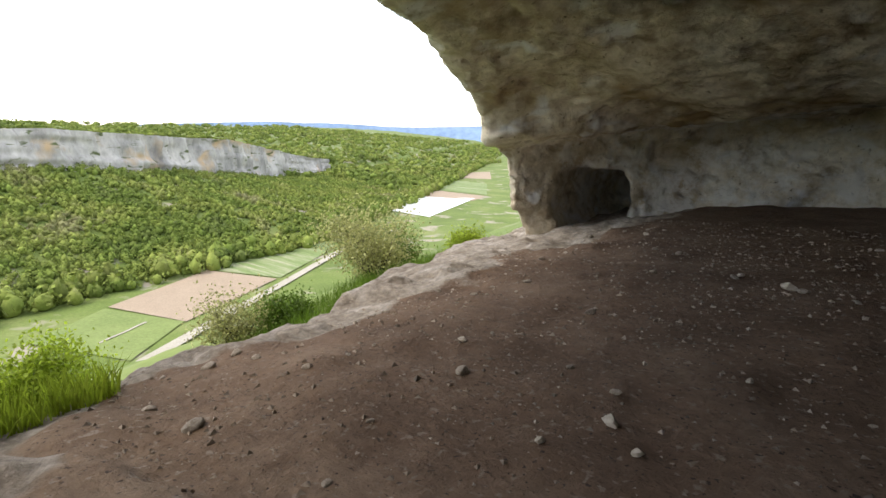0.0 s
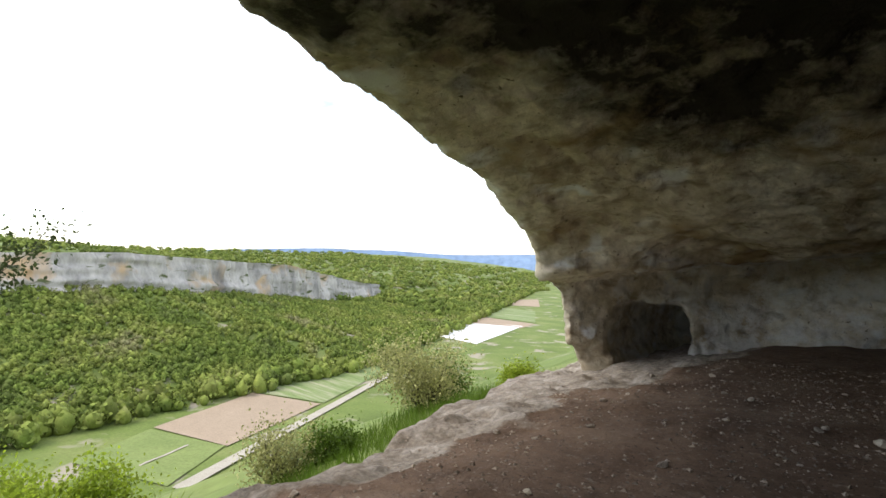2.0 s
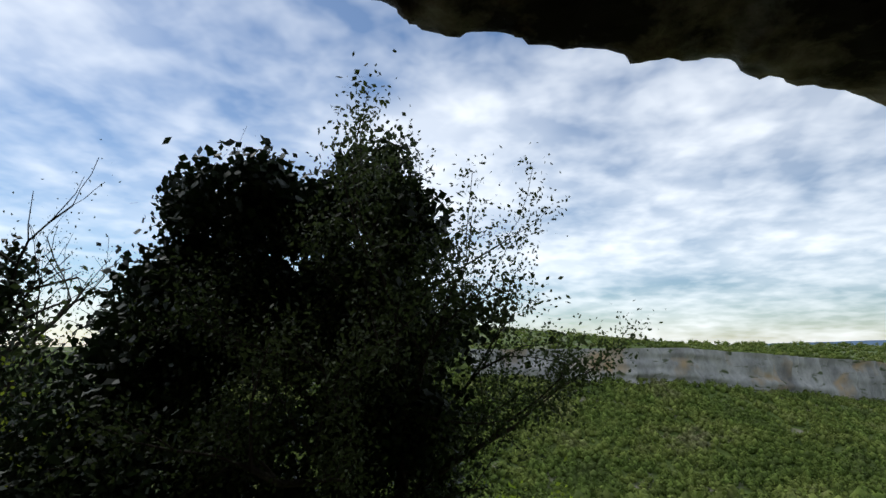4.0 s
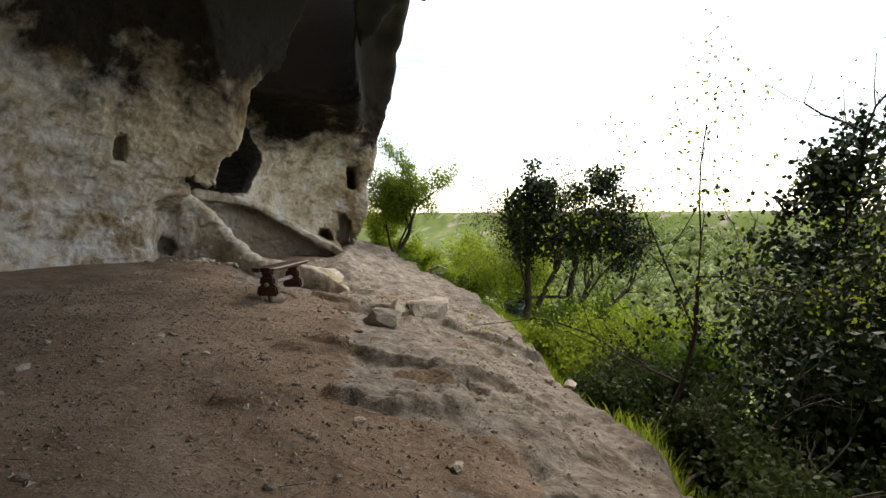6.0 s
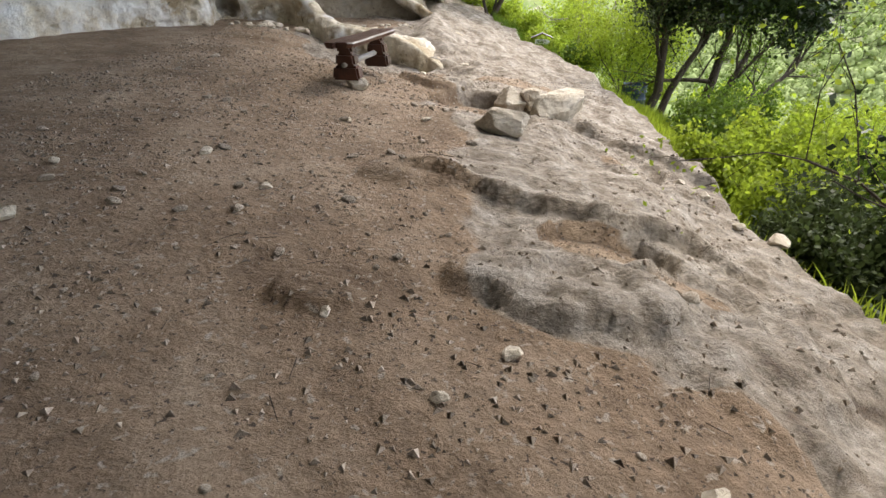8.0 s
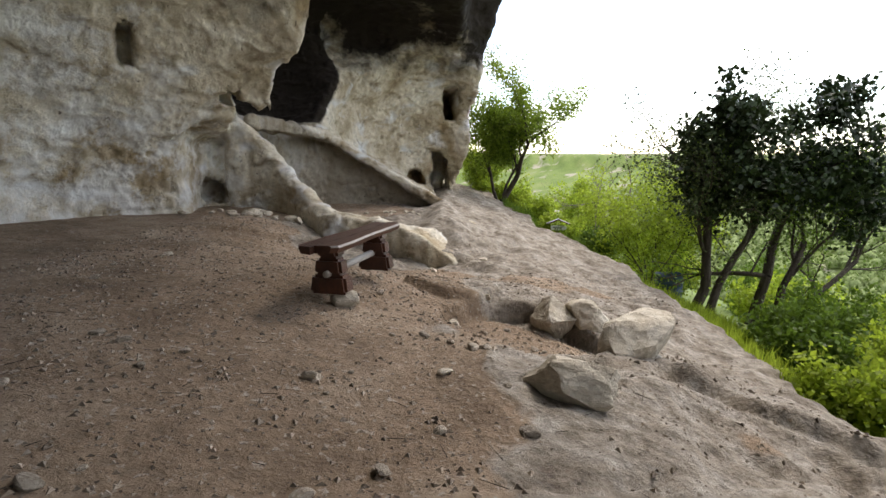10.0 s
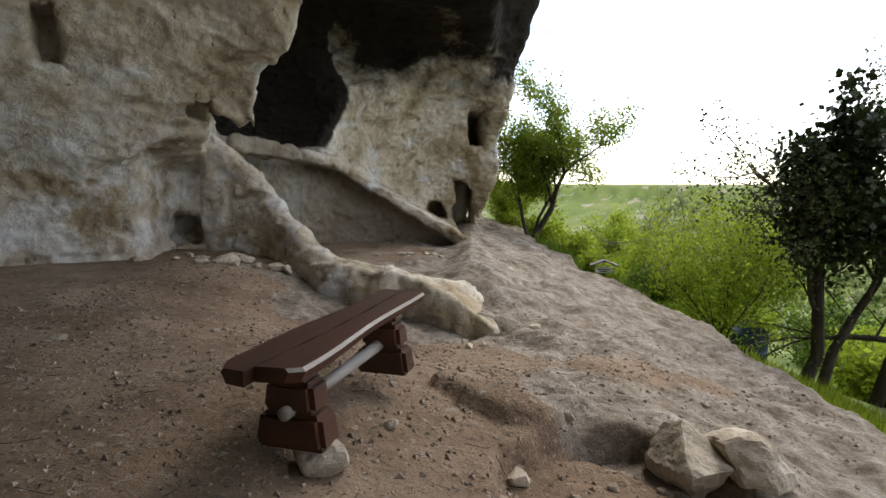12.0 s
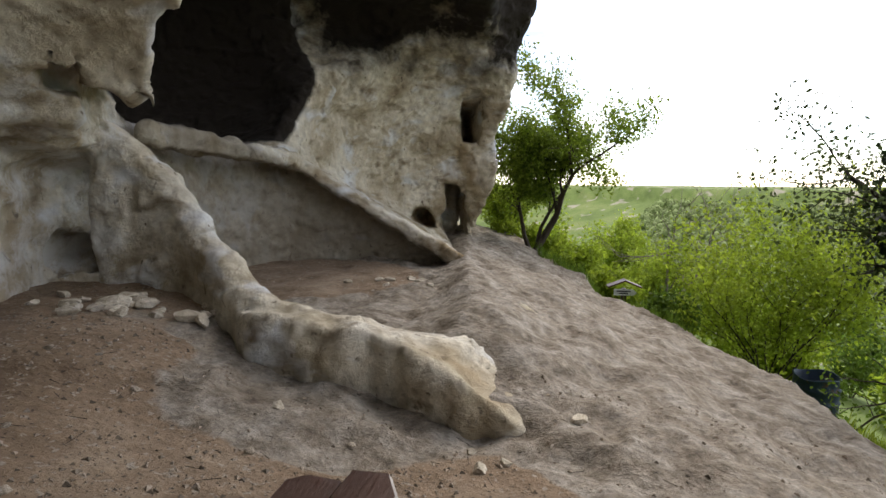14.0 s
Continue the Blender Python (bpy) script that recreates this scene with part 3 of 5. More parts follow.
def surface_net(field, lo, hi, h):
    """The zero surface of field in the box lo..hi, as smooth quads."""
    ax = [np.arange(a, b + h, h, dtype=np.float32) for a, b in zip(lo, hi)]
    X, Y, Z = np.meshgrid(*ax, indexing="ij", sparse=True)
    d = np.ascontiguousarray(np.broadcast_to(field(X, Y, Z), [len(a) for a in ax]).astype(np.float32))
    for i in range(3):
        s = [slice(None)] * 3
        for e in (0, -1):
            s[i] = e
            d[tuple(s)] = np.maximum(d[tuple(s)], 0.02)
    n = [k - 1 for k in d.shape]
    total, count = np.zeros((*n, 3), np.float32), np.zeros(n, np.float32)
    corners = [(a, b, c) for a in (0, 1) for b in (0, 1) for c in (0, 1)]
    view = {c: d[c[0]:c[0] + n[0], c[1]:c[1] + n[1], c[2]:c[2] + n[2]] for c in corners}
    for p in corners:
        for i in range(3):
            if p[i] == 0:
                q = tuple(p[j] + (j == i) for j in range(3))
                a, b = view[p], view[q]
                hit = (a < 0) != (b < 0)
                t = np.where(hit, a / np.where(hit, a - b, 1), 0)
                for j in range(3):
                    total[..., j] += np.where(hit, p[j] + (t if j == i else 0), 0)
                count += hit
    active = count > 0
    index = np.full(n, -1, np.int32)
    index[active] = np.arange(active.sum())
    base = np.argwhere(active).astype(np.float32)
    verts = (base + total[active] / count[active][:, None]) * h + np.array(lo, np.float32)
    quads = []
    neg = d < 0
    for i in range(3):
        j, k = (i + 1) % 3, (i + 2) % 3
        a = np.take(neg, range(0, d.shape[i] - 1), axis=i)
        b = np.take(neg, range(1, d.shape[i]), axis=i)
        for way in (True, False):
            cells = np.argwhere((a & ~b) if way else (~a & b))
            cells = cells[(cells[:, j] > 0) & (cells[:, k] > 0) & (cells[:, j] < n[j]) & (cells[:, k] < n[k])]
            ej, ek = np.eye(3, dtype=int)[j], np.eye(3, dtype=int)[k]
            ring = [cells - ej - ek, cells - ek, cells, cells - ej]
            q = np.stack([index[r[:, 0], r[:, 1], r[:, 2]] for r in (ring if way else ring[::-1])], 1)
            quads.append(q[(q >= 0).all(1)])
    return verts, np.concatenate(quads)


def rough_rock(p):
    """The rock with its flaking, pits and thin beds, at points p."""
    x, y, z = p[:, 0], p[:, 1], p[:, 2]
    bed = vnoise(x * 1.1, y * 1.1, z * 7.0 + 0.8 * vnoise(x * 0.7, y * 0.7, z))
    flake = np.abs(fractal(x * 2.4, y * 2.4, z * 3.4, 3))
    pits = np.clip(vnoise(x * 7.0, y * 7.0, z * 6.0) - 0.45, 0, 1)
    fine = fractal(x * 7.0, y * 7.0, z * 7.0, 2, 0.5)
    return rock_field(x, y, z) + 0.016 * bed + 0.07 * np.clip(flake, 0, 0.6) - 0.03 + 0.09 * pits + 0.011 * fine


def refine(verts, quads, pick):
    """Split the picked quads in four and draw the new points on to the rock."""
    kept, cut = quads[~pick], quads[pick]
    ring = np.stack([cut, np.roll(cut, -1, 1)], -1)
    key, back, uses = np.unique(np.sort(ring.reshape(-1, 2), 1), axis=0, return_inverse=True, return_counts=True)
    n, m = len(verts), len(key)
    e = n + back.reshape(-1, 4)
    c = n + m + np.arange(len(cut))
    p = np.concatenate([verts, verts[key].mean(1), verts[cut].mean(1)])
    free = np.concatenate([np.zeros(n, bool), uses == 2, np.ones(len(cut), bool)])
    inner = np.zeros(n, bool)
    inner[key[uses == 2]] = True
    inner[key[uses == 1]] = False
    free[:n] = inner
    at = np.flatnonzero(free)
    q = p[at]
    f0, h = rough_rock(q), 0.012
    g = np.stack([(rough_rock(q + np.eye(3, dtype=np.float32)[k] * h) - f0) / h for k in range(3)], 1)
    go = -f0[:, None] * g / np.maximum((g * g).sum(1, keepdims=True), 0.15)
    size = np.linalg.norm(go, axis=1, keepdims=True)
    p[at] = q + go * np.minimum(1, 0.05 / np.maximum(size, 1e-6))
    split = np.stack([np.stack([cut[:, k], e[:, k], c, e[:, k - 1]], 1) for k in range(4)], 1).reshape(-1, 4)
    return p, np.concatenate([kept, split])


verts, quads = surface_net(rock_field, (-9.2, -13.6, -1.3), (7.2, 23.4, 9.5), 0.12)
mid = verts[quads].mean(1)
verts, quads = refine(verts, quads, (mid[:, 0] > -8.6) & (mid[:, 1] > -13.0) & (mid[:, 1] < 22.5) & (mid[:, 2] > -0.5) & (mid[:, 2] < np.where(mid[:, 1] < 5, 4.4, 5.4)))
mid = verts[quads].mean(1)
verts, quads = refine(verts, quads, (mid[:, 0] > -6.2) & (mid[:, 0] < 1.0) & (mid[:, 1] > 9.5) & (mid[:, 1] < 21.0) & (mid[:, 2] > -0.5) & (mid[:, 2] < 4.4))
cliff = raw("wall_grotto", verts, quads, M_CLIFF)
tagged(cliff, "weathered grey-buff limestone grotto walls with a dark mottled roof", "rock wall", kind="structure")

# ---- the terrace: earth and bare rock ----
def edge_x(y):
    return np.interp(y, [-12, -9, -6.7, -5, -3.5, -2.4, -1.4, -0.6, 2.9, 5, 7, 10, 14, 18, 21, 26], [6.2, 6.2, 5.4, 4.6, 4.0, 4.1, 3.7, 3.4, 2.2, 2.15, 2.2, 2.6, 2.5, 1.4, 0.8, 0.8])


def dome(x, y, c, r, yaw=0.0, sharp=2.0):
    ca, sa = math.cos(radians(yaw)), math.sin(radians(yaw))
    dx, dy = x - c[0], y - c[1]
    q = ((dx * ca + dy * sa) / r[0]) ** 2 + ((dy * ca - dx * sa) / r[1]) ** 2
    return np.clip(1 - q ** (sharp / 2), 0, 1)


def terrace(x, y):
    xw = x + 0.10 * vnoise(x * 1.7, y * 1.7, 4.0) + 0.035 * vnoise(x * 6.3, y * 6.3, 14.0)
    yw = y + 0.10 * vnoise(x * 1.7, y * 1.7, 9.0) + 0.035 * vnoise(x * 6.3, y * 6.3, 19.0)
    z = np.interp(x, [-8, -4, -1.5, 0, 0.6, 1.3, 2.3, 4], [0.50, 0.36, 0.18, 0.03, -0.06, -0.27, -0.50, -0.9])
    south = step(3, -1, y)
    z = z * (1 - south) + south * np.interp(x, [-8, 0, 2, 3, 4, 6], [0.3, 0.08, 0.0, -0.10, -0.30, -0.7])
    z = z - 0.20 * step(6.5, 9.0, y) * step(-2.5, -0.5, x)
    # ledges and worn steps of the bedrock
    n = yw - (4.92 - 0.25 * (xw + 0.55))
    z = z + 0.10 * step(-0.015, 0.03, n) * np.exp(-np.maximum(n, 0) / 0.9) * step(-0.9, -0.4, x) * step(1.9, 1.3, x)
    z = z - 0.12 * step(0, 0.28, dome(xw, yw, (0.60, 4.28), (0.45, 0.26), -15, 5))
    z = z + 0.08 * step(0, 0.35, dome(xw, yw, (0.24, 3.55), (0.62, 0.30), -12, 3))
    z = z + 0.06 * step(0, 0.5, dome(xw, yw, (1.05, 3.5), (0.5, 0.9), 0, 3))
    z = z - 0.07 * step(0, 0.5, dome(xw, yw, (1.0, 3.85), (0.38, 0.22), 10, 3))
    z = z + 0.07 * step(0, 0.7, dome(xw, yw, (-0.6, 5.0), (0.5, 0.35), 0, 2))
    z = z + 0.05 * step(0, 0.3, dome(xw, yw, (-0.91, 3.33), (0.20, 0.12), 0, 3))
    z = z - 0.30 * step(0, 0.3, dome(xw, yw, (1.10, 2.10), (0.24, 0.22), 0, 4))
    z = z - 0.05 * step(0, 0.5, dome(xw, yw, (1.18, 4.50), (0.10, 0.07), 0, 3))
    n = yw - (7.15 - 0.75 * (xw - 0.9))
    z = z + 0.13 * step(-0.02, 0.10, n) * np.exp(-np.maximum(n, 0) / 0.8) * step(0.75, 1.1, x) * step(8.6, 7.4, y)
    z = z - 0.06 * step(0, 0.6, dome(xw, yw, (1.2, 6.35), (0.55, 0.35), -30, 3))
    z = z - 0.20 * step(0, 0.35, dome(xw, yw, (0.05, 8.05), (0.78, 0.90), 12, 5))
    z = z + 0.10 * step(0, 0.4, dome(xw, yw, (-0.55, 9.35), (0.55, 0.55), 20, 3))
    z = z - 0.06 * step(0, 0.5, dome(xw, yw, (-3.0, 10.4), (1.6, 0.8), 10, 3))
    z = z - 0.26 * step(8.9, 10.8, y) * step(-3.8, -2.2, x) * step(0.2, -1.4, x)
    # the rock ramp up to the cut doorway
    foot = sill_foot(x) + 0.20 - 0.20 * step(-1.9, -0.9, x)
    ramp = step(0.0, 0.22 + 0.45 * step(-0.9, 0.4, x), yw - foot) * step(-3.6, -3.2, x + 0.0 * y + (y > 12.9) * 9)
    high = bay_floor(x, y)
    z = z + ramp * (high - z)
    z = z + ramp * 0.05 * fractal(x * 1.6, y * 1.6, 6.0, 3) * step(-2.2, -1.0, x) - ramp * 0.06 * np.clip(vnoise(x * 3.1, y * 3.1, 27.0) - 0.35, 0, 1)
    # cracked rock at the southern rim
    z = z + 0.06 * step(0.0, 0.6, fractal(x * 0.9, y * 0.9, 8.0, 3) + 0.2) * step(1.6, 3.2, x) * step(0.5, -1.5, y)
    z = z + 0.10 * step(0, 0.8, dome(xw, yw, (4.4, -5.6), (1.3, 1.6), 20, 2))
    z = z + 0.12 * step(0, 0.6, dome(xw, yw, (-1.6, -2.6), (1.3, 0.9), 35, 3)) + 0.08 * step(0, 0.6, dome(xw, yw, (2.3, -1.2), (0.8, 0.5), 10, 3))
    out = x - edge_x(y) - 0.25 * vnoise(x * 0.8, y * 0.8, 3.0)
    z = z - np.where(out > 0, 1.5 * out, 0)
    ridged = 1 - np.abs(fractal(xw * 1.3, yw * 1.3, 15.0, 3)) * 1.2
    z = z + bareness(x, y) * (0.065 * np.clip(ridged, -0.5, 1) - 0.045 + 0.03 * fractal(x * 3.0, y * 3.0, 21.0, 3) - 0.035 * np.clip(0.16 - np.abs(fractal(xw * 1.1, yw * 2.1, 33.0, 3)), 0, 1) / 0.16 + 0.014 * fractal(x * 6.5, y * 6.5, 41.0, 2, 0.5))
    return z + 0.035 * fractal(x * 0.7, y * 0.7, 1.0, 4) + 0.012 * fractal(x * 4, y * 4, 2.0, 2, 0.6)


def bareness(x, y):
    """1 where rock shows, 0 under trodden earth."""
    rim = np.interp(y, [-12, -6, -3, -1, 0, 2, 3.3, 5, 6, 7.5, 9, 10.5, 12, 25], [3.2, 3.4, 3.3, 2.9, 1.6, 0.75, 0.25, -0.45, -0.35, -0.75, -0.9, -0.3, -3.5, -3.5])
    b = (x - rim) / 0.30 + 1.6 * fractal(x * 0.9, y * 0.9, 12.0, 4, 0.6)
    for c, r, w in (((0.22, 3.5), (0.7, 0.4), 4), ((-0.3, 2.2), (0.3, 0.25), 3), ((-1.45, 2.95), (0.15, 0.10), 4), ((-2.6, 10.9), (1.7, 0.8), 4), ((2.2, -1.2), (0.9, 0.6), 3), ((-1.7, -2.7), (1.3, 0.8), 3)):
        b = b + w * dome(x, y, c, r)
    for c, r, w in (((0.6, 4.28), (0.5, 0.3), 6), ((1.05, 3.85), (0.4, 0.25), 5), ((0.75, 2.55), (0.35, 0.5), 5), ((0.1, 8.05), (0.85, 0.9), 5), ((1.3, 10.6), (1.4, 1.3), 6), ((1.3, 6.35), (0.7, 0.35), 5), ((-2.2, 15.4), (1.5, 1.9), 7)):
        b = b - w * dome(x, y, c, r)
    return step(-0.3, 1.0, b)


def sheet(name, f, x0, x1, y0, y1, h, mat):
    xs, ys = np.arange(x0, x1 + h / 2, h), np.arange(y0, y1 + h / 2, h)
    X, Y = np.meshgrid(xs, ys, indexing="ij")
    v = np.stack([X, Y, f(X, Y)], -1).reshape(-1, 3)
    i = np.arange(len(xs) * len(ys)).reshape(len(xs), len(ys))
    q = np.stack([i[:-1, :-1], i[1:, :-1], i[1:, 1:], i[:-1, 1:]], -1).reshape(-1, 4)
    return raw(name, v, q, mat), X, Y


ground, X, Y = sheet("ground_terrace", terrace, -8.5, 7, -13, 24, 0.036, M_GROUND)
ground.data.attributes.new("bare", "FLOAT", "POINT").data.foreach_set("value", bareness(X, Y).ravel().astype(np.float32))
tagged(ground, "trodden brown earth over bare pale limestone ledges", "ground", kind="structure")


# ---- the valley ----
CV, SV = math.cos(radians(-140)), math.sin(radians(-140))


def to_uv(x, y):
    return x * -SV + y * CV, -(x * CV + y * SV)      # ahead and to the left of the first view


def to_xy(u, v):
    return u * -SV - v * CV, u * CV - v * SV


def foot_v(u):
    return np.interp(u, [-400, 0, 200, 350, 725, 1500, 4000], [420, 290, 168, 76, 0, -150, -600])


def cliff_base(u):
    return np.interp(u, [250, 326, 397, 473, 530, 617, 714, 908], [-17, -18.5, -26, -34.5, -40, -49, -52, -60])


def cliff_top(u):
    return np.interp(u, [250, 344, 397, 473, 530, 600, 640, 714, 908], [-1, 0.5, -3, -7, -9.5, -20, -26, -36, -51])


def valley(x, y):
    u, v = to_uv(x, y)
    d = x - np.clip(edge_x(np.clip(y, -12, 26)) - 0.0 * y, -50, 50) + 0.19 * np.clip(y - 26, 0, 4000) + 0.19 * np.clip(y + 12, -4000, 0)
    near = -0.9 - np.where(d < 25, 0.42 * d, 10.5 + 0.62 * (d - 25))
    near = np.maximum(near, -70)
    near = near + 0.25 * fractal(x * 0.25, y * 0.25, 5, 3) * step(0.2, 3, d) * step(90, 60, d)
    far = v - foot_v(u)
    base, top = cliff_base(u), cliff_top(u)
    slope = (base + 70) * np.clip(far / 168, 0, 1) ** 1.15
    plateau = (top - base) * step(174, 184, far) + np.clip(0.085 * (far - 176), 0, 62) * step(150, 450, u)
    z = near + (slope + plateau + 2.0 * fractal(x * 0.012, y * 0.012, 3, 3) * step(20, 90, far)) * step(60, 120, d)
    return np.where(d < -2.5, -4.0, z + np.clip(d, -3, 0) * 1.2)


xs = np.sinh(np.linspace(-3.6, 5.2, 330)) * 24 + 3
ys = np.sinh(np.linspace(-5.2, 4.9, 330)) * 24
X, Y = np.meshgrid(xs, ys, indexing="ij")
i = np.arange(X.size).reshape(X.shape)
land = raw("ground_valley", np.stack([X, Y, valley(X, Y)], -1).reshape(-1, 3),
           np.stack([i[:-1, :-1], i[1:, :-1], i[1:, 1:], i[:-1, 1:]], -1).reshape(-1, 4), M_FAR)
tagged(land, "grassy green slopes and floor of a broad river valley", "valley", kind="structure")


def field_patch(name, corners, mat, label, z=-69.6):
    """A field on the valley floor, four corners given ahead and to the left."""
    n = 8
    g = np.linspace(0, 1, n + 1)
    A, B = np.meshgrid(g, g, indexing="ij")
    c = [np.array(to_xy(*k)) for k in corners]
    P = (1 - A)[..., None] * ((1 - B)[..., None] * c[0] + B[..., None] * c[3]) + A[..., None] * ((1 - B)[..., None] * c[1] + B[..., None] * c[2])
    Z = np.full(P.shape[:2] + (1,), z) + 0.1 * np.sin(A * 9)[..., None]
    i = np.arange((n + 1) ** 2).reshape(n + 1, n + 1)
    ob = raw(name, np.concatenate([P, Z], -1).reshape(-1, 3), np.stack([i[:-1, :-1], i[1:, :-1], i[1:, 1:], i[:-1, 1:]], -1).reshape(-1, 4), mat)
    return tagged(ob, label, "field", kind="structure")


field_patch("ground_ploughed", ((214, 137), (274, 122), (258, 81), (197, 97)), M_SOIL, "bare light-brown ploughed field")
field_patch("ground_crop", ((276, 123), (405, 83), (330, 67), (260, 80)), M_CROP, "green field of young crops in rows")
field_patch("ground_plastic", ((533, 87), (615, 67), (580, -33), (453, 12)), M_PLASTIC, "field covered in white plastic sheeting")
field_patch("ground_ploughed", ((615, 67), (689, 40), (601, -46), (561, -30)), M_SOIL, "bare brown strip field")
field_patch("ground_crop", ((690, 39), (810, -3), (742, -58), (612, -48)), M_CROP, "striped green and pale crop field")
field_patch("ground_meadow", ((175, 141), (212, 137), (197, 98), (161, 98)), M_MEADOW, "bright green meadow beside the ploughed field")
field_patch("ground_ploughed", ((840, -5), (930, -15), (960, -80), (812, -70)), M_SOIL, "pale dry field beyond the crops")
field_patch("road_track", ((160, 96), (330, 62), (328, 58), (158, 91)), M_TRACK, "pale unpaved farm track along the fields", -69.4)
field_patch("road_track", ((175, 117), (196, 112), (195.5, 111), (174.5, 116)), M_TRACK, "pale short track in the meadow", -69.4)

# the pale cliff on the far side
us, hs = np.linspace(215, 760, 330), np.linspace(0, 1, 26)
U, H = np.meshgrid(us, hs, indexing="ij")
Z = cliff_base(U) - 4 + (cliff_top(U) + 1.5 - cliff_base(U) + 4) * H
back = 5.0 * fractal(U * 0.03, H * 0.3, 4, 3) + 3.6 * fractal(U * 0.16, H * 1.2, 7, 3) + 2.2 * vnoise(U * 0.02, H * 7, 1) + 7 * H
CX, CY = to_xy(U, foot_v(U) + 157 + back)
i = np.arange(U.size).reshape(U.shape)
far_cliff = raw("backdrop_cliff", np.stack([CX, CY, Z], -1).reshape(-1, 3), np.stack([i[:-1, :-1], i[:-1, 1:], i[1:, 1:], i[1:, :-1]], -1).reshape(-1, 4), M_FARCLIFF)
tagged(far_cliff, "long pale grey limestone cliff above a wooded slope", "cliff", kind="structure")

# hills on the horizon, the haze before them put into their blue
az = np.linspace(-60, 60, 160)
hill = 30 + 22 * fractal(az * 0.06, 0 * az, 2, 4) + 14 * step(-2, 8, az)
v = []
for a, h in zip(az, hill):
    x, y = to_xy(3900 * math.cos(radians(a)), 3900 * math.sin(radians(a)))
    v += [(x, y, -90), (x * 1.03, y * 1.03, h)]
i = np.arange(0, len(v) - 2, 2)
tagged(raw("backdrop_hills", v, np.stack([i, i + 1, i + 3, i + 2], -1), M_HILLS), "distant hills on the horizon, tinted blue for haze", "hills", kind="structure")

# ---- plants ----
def tubes(segs, sides=4):
    """Tapered tubes along segments of (p0, p1, r0, r1)."""
    a = np.array([s[0] for s in segs], np.float32)
    b = np.array([s[1] for s in segs], np.float32)
    r0 = np.array([s[2] for s in segs], np.float32)[:, None, None]
    r1 = np.array([s[3] for s in segs], np.float32)[:, None, None]
    d = b - a
    d /= np.linalg.norm(d, axis=1, keepdims=True) + 1e-9
    ref = np.where(np.abs(d[:, 2:3]) > 0.9, np.array([[1, 0, 0]]), np.array([[0, 0, 1]]))
    e1 = np.cross(d, ref)
    e1 /= np.linalg.norm(e1, axis=1, keepdims=True)
    e2 = np.cross(d, e1)
    t = np.linspace(0, 2 * math.pi, sides, endpoint=False)
    ring = e1[:, None] * np.cos(t)[None, :, None] + e2[:, None] * np.sin(t)[None, :, None]
    v = np.concatenate([a[:, None] + ring * r0, b[:, None] + ring * r1], 1)
    k = np.arange(sides)
    f = np.stack([k, (k + 1) % sides, (k + 1) % sides + sides, k + sides], -1)
    faces = f[None] + (np.arange(len(segs)) * 2 * sides)[:, None, None]
    return v.reshape(-1, 3), faces.reshape(-1, 4)


def leaf_cloud(rng, centres, size, ratio=0.6):
    """A small folded blade at each centre."""
    n = len(centres)
    a = rng.normal(size=(n, 3))
    a[:, 2] -= 0.3
    a /= np.linalg.norm(a, axis=1, keepdims=True)
    b = np.cross(a, rng.normal(size=(n, 3)))
    b /= np.linalg.norm(b, axis=1, keepdims=True)
    L = (size * rng.uniform(0.6, 1.3, n))[:, None]
    c = np.asarray(centres)
    v = np.stack([c - a * L * 0.5, c + b * L * ratio * 0.5, c + a * L * 0.5, c - b * L * ratio * 0.5], 1)
    return v.reshape(-1, 3), np.arange(4 * n).reshape(n, 4)


def grow(rng, segs, tips, p, d, length, r, depth, fan, up):
    """One limb: crooked pieces, then smaller limbs from along it."""
    p, d = np.array(p, float), np.array(d, float) / np.linalg.norm(d)
    pieces = 4 if depth > 1 else 3
    for k in range(pieces):
        d = d + rng.normal(size=3) * 0.16 + np.array((0, 0, up * 0.10))
        d /= np.linalg.norm(d)
        q = p + d * length / pieces
        r2 = r * (1 - 0.38 * (k + 1) / pieces)
        segs.append((p, q, r * (1 - 0.38 * k / pieces), r2))
        if depth > 0 and (k >= 1 or depth < 3):
            for _ in range(2 if k == pieces - 1 else 1):
                side = rng.normal(size=3) * fan
                side[2] += 0.15 + up * 0.3
                grow(rng, segs, tips, q, d + side, length * rng.uniform(0.45, 0.72), r2 * rng.uniform(0.45, 0.65), depth - 1, fan, up)
        if depth <= 1:
            tips.append(q)
        p = q


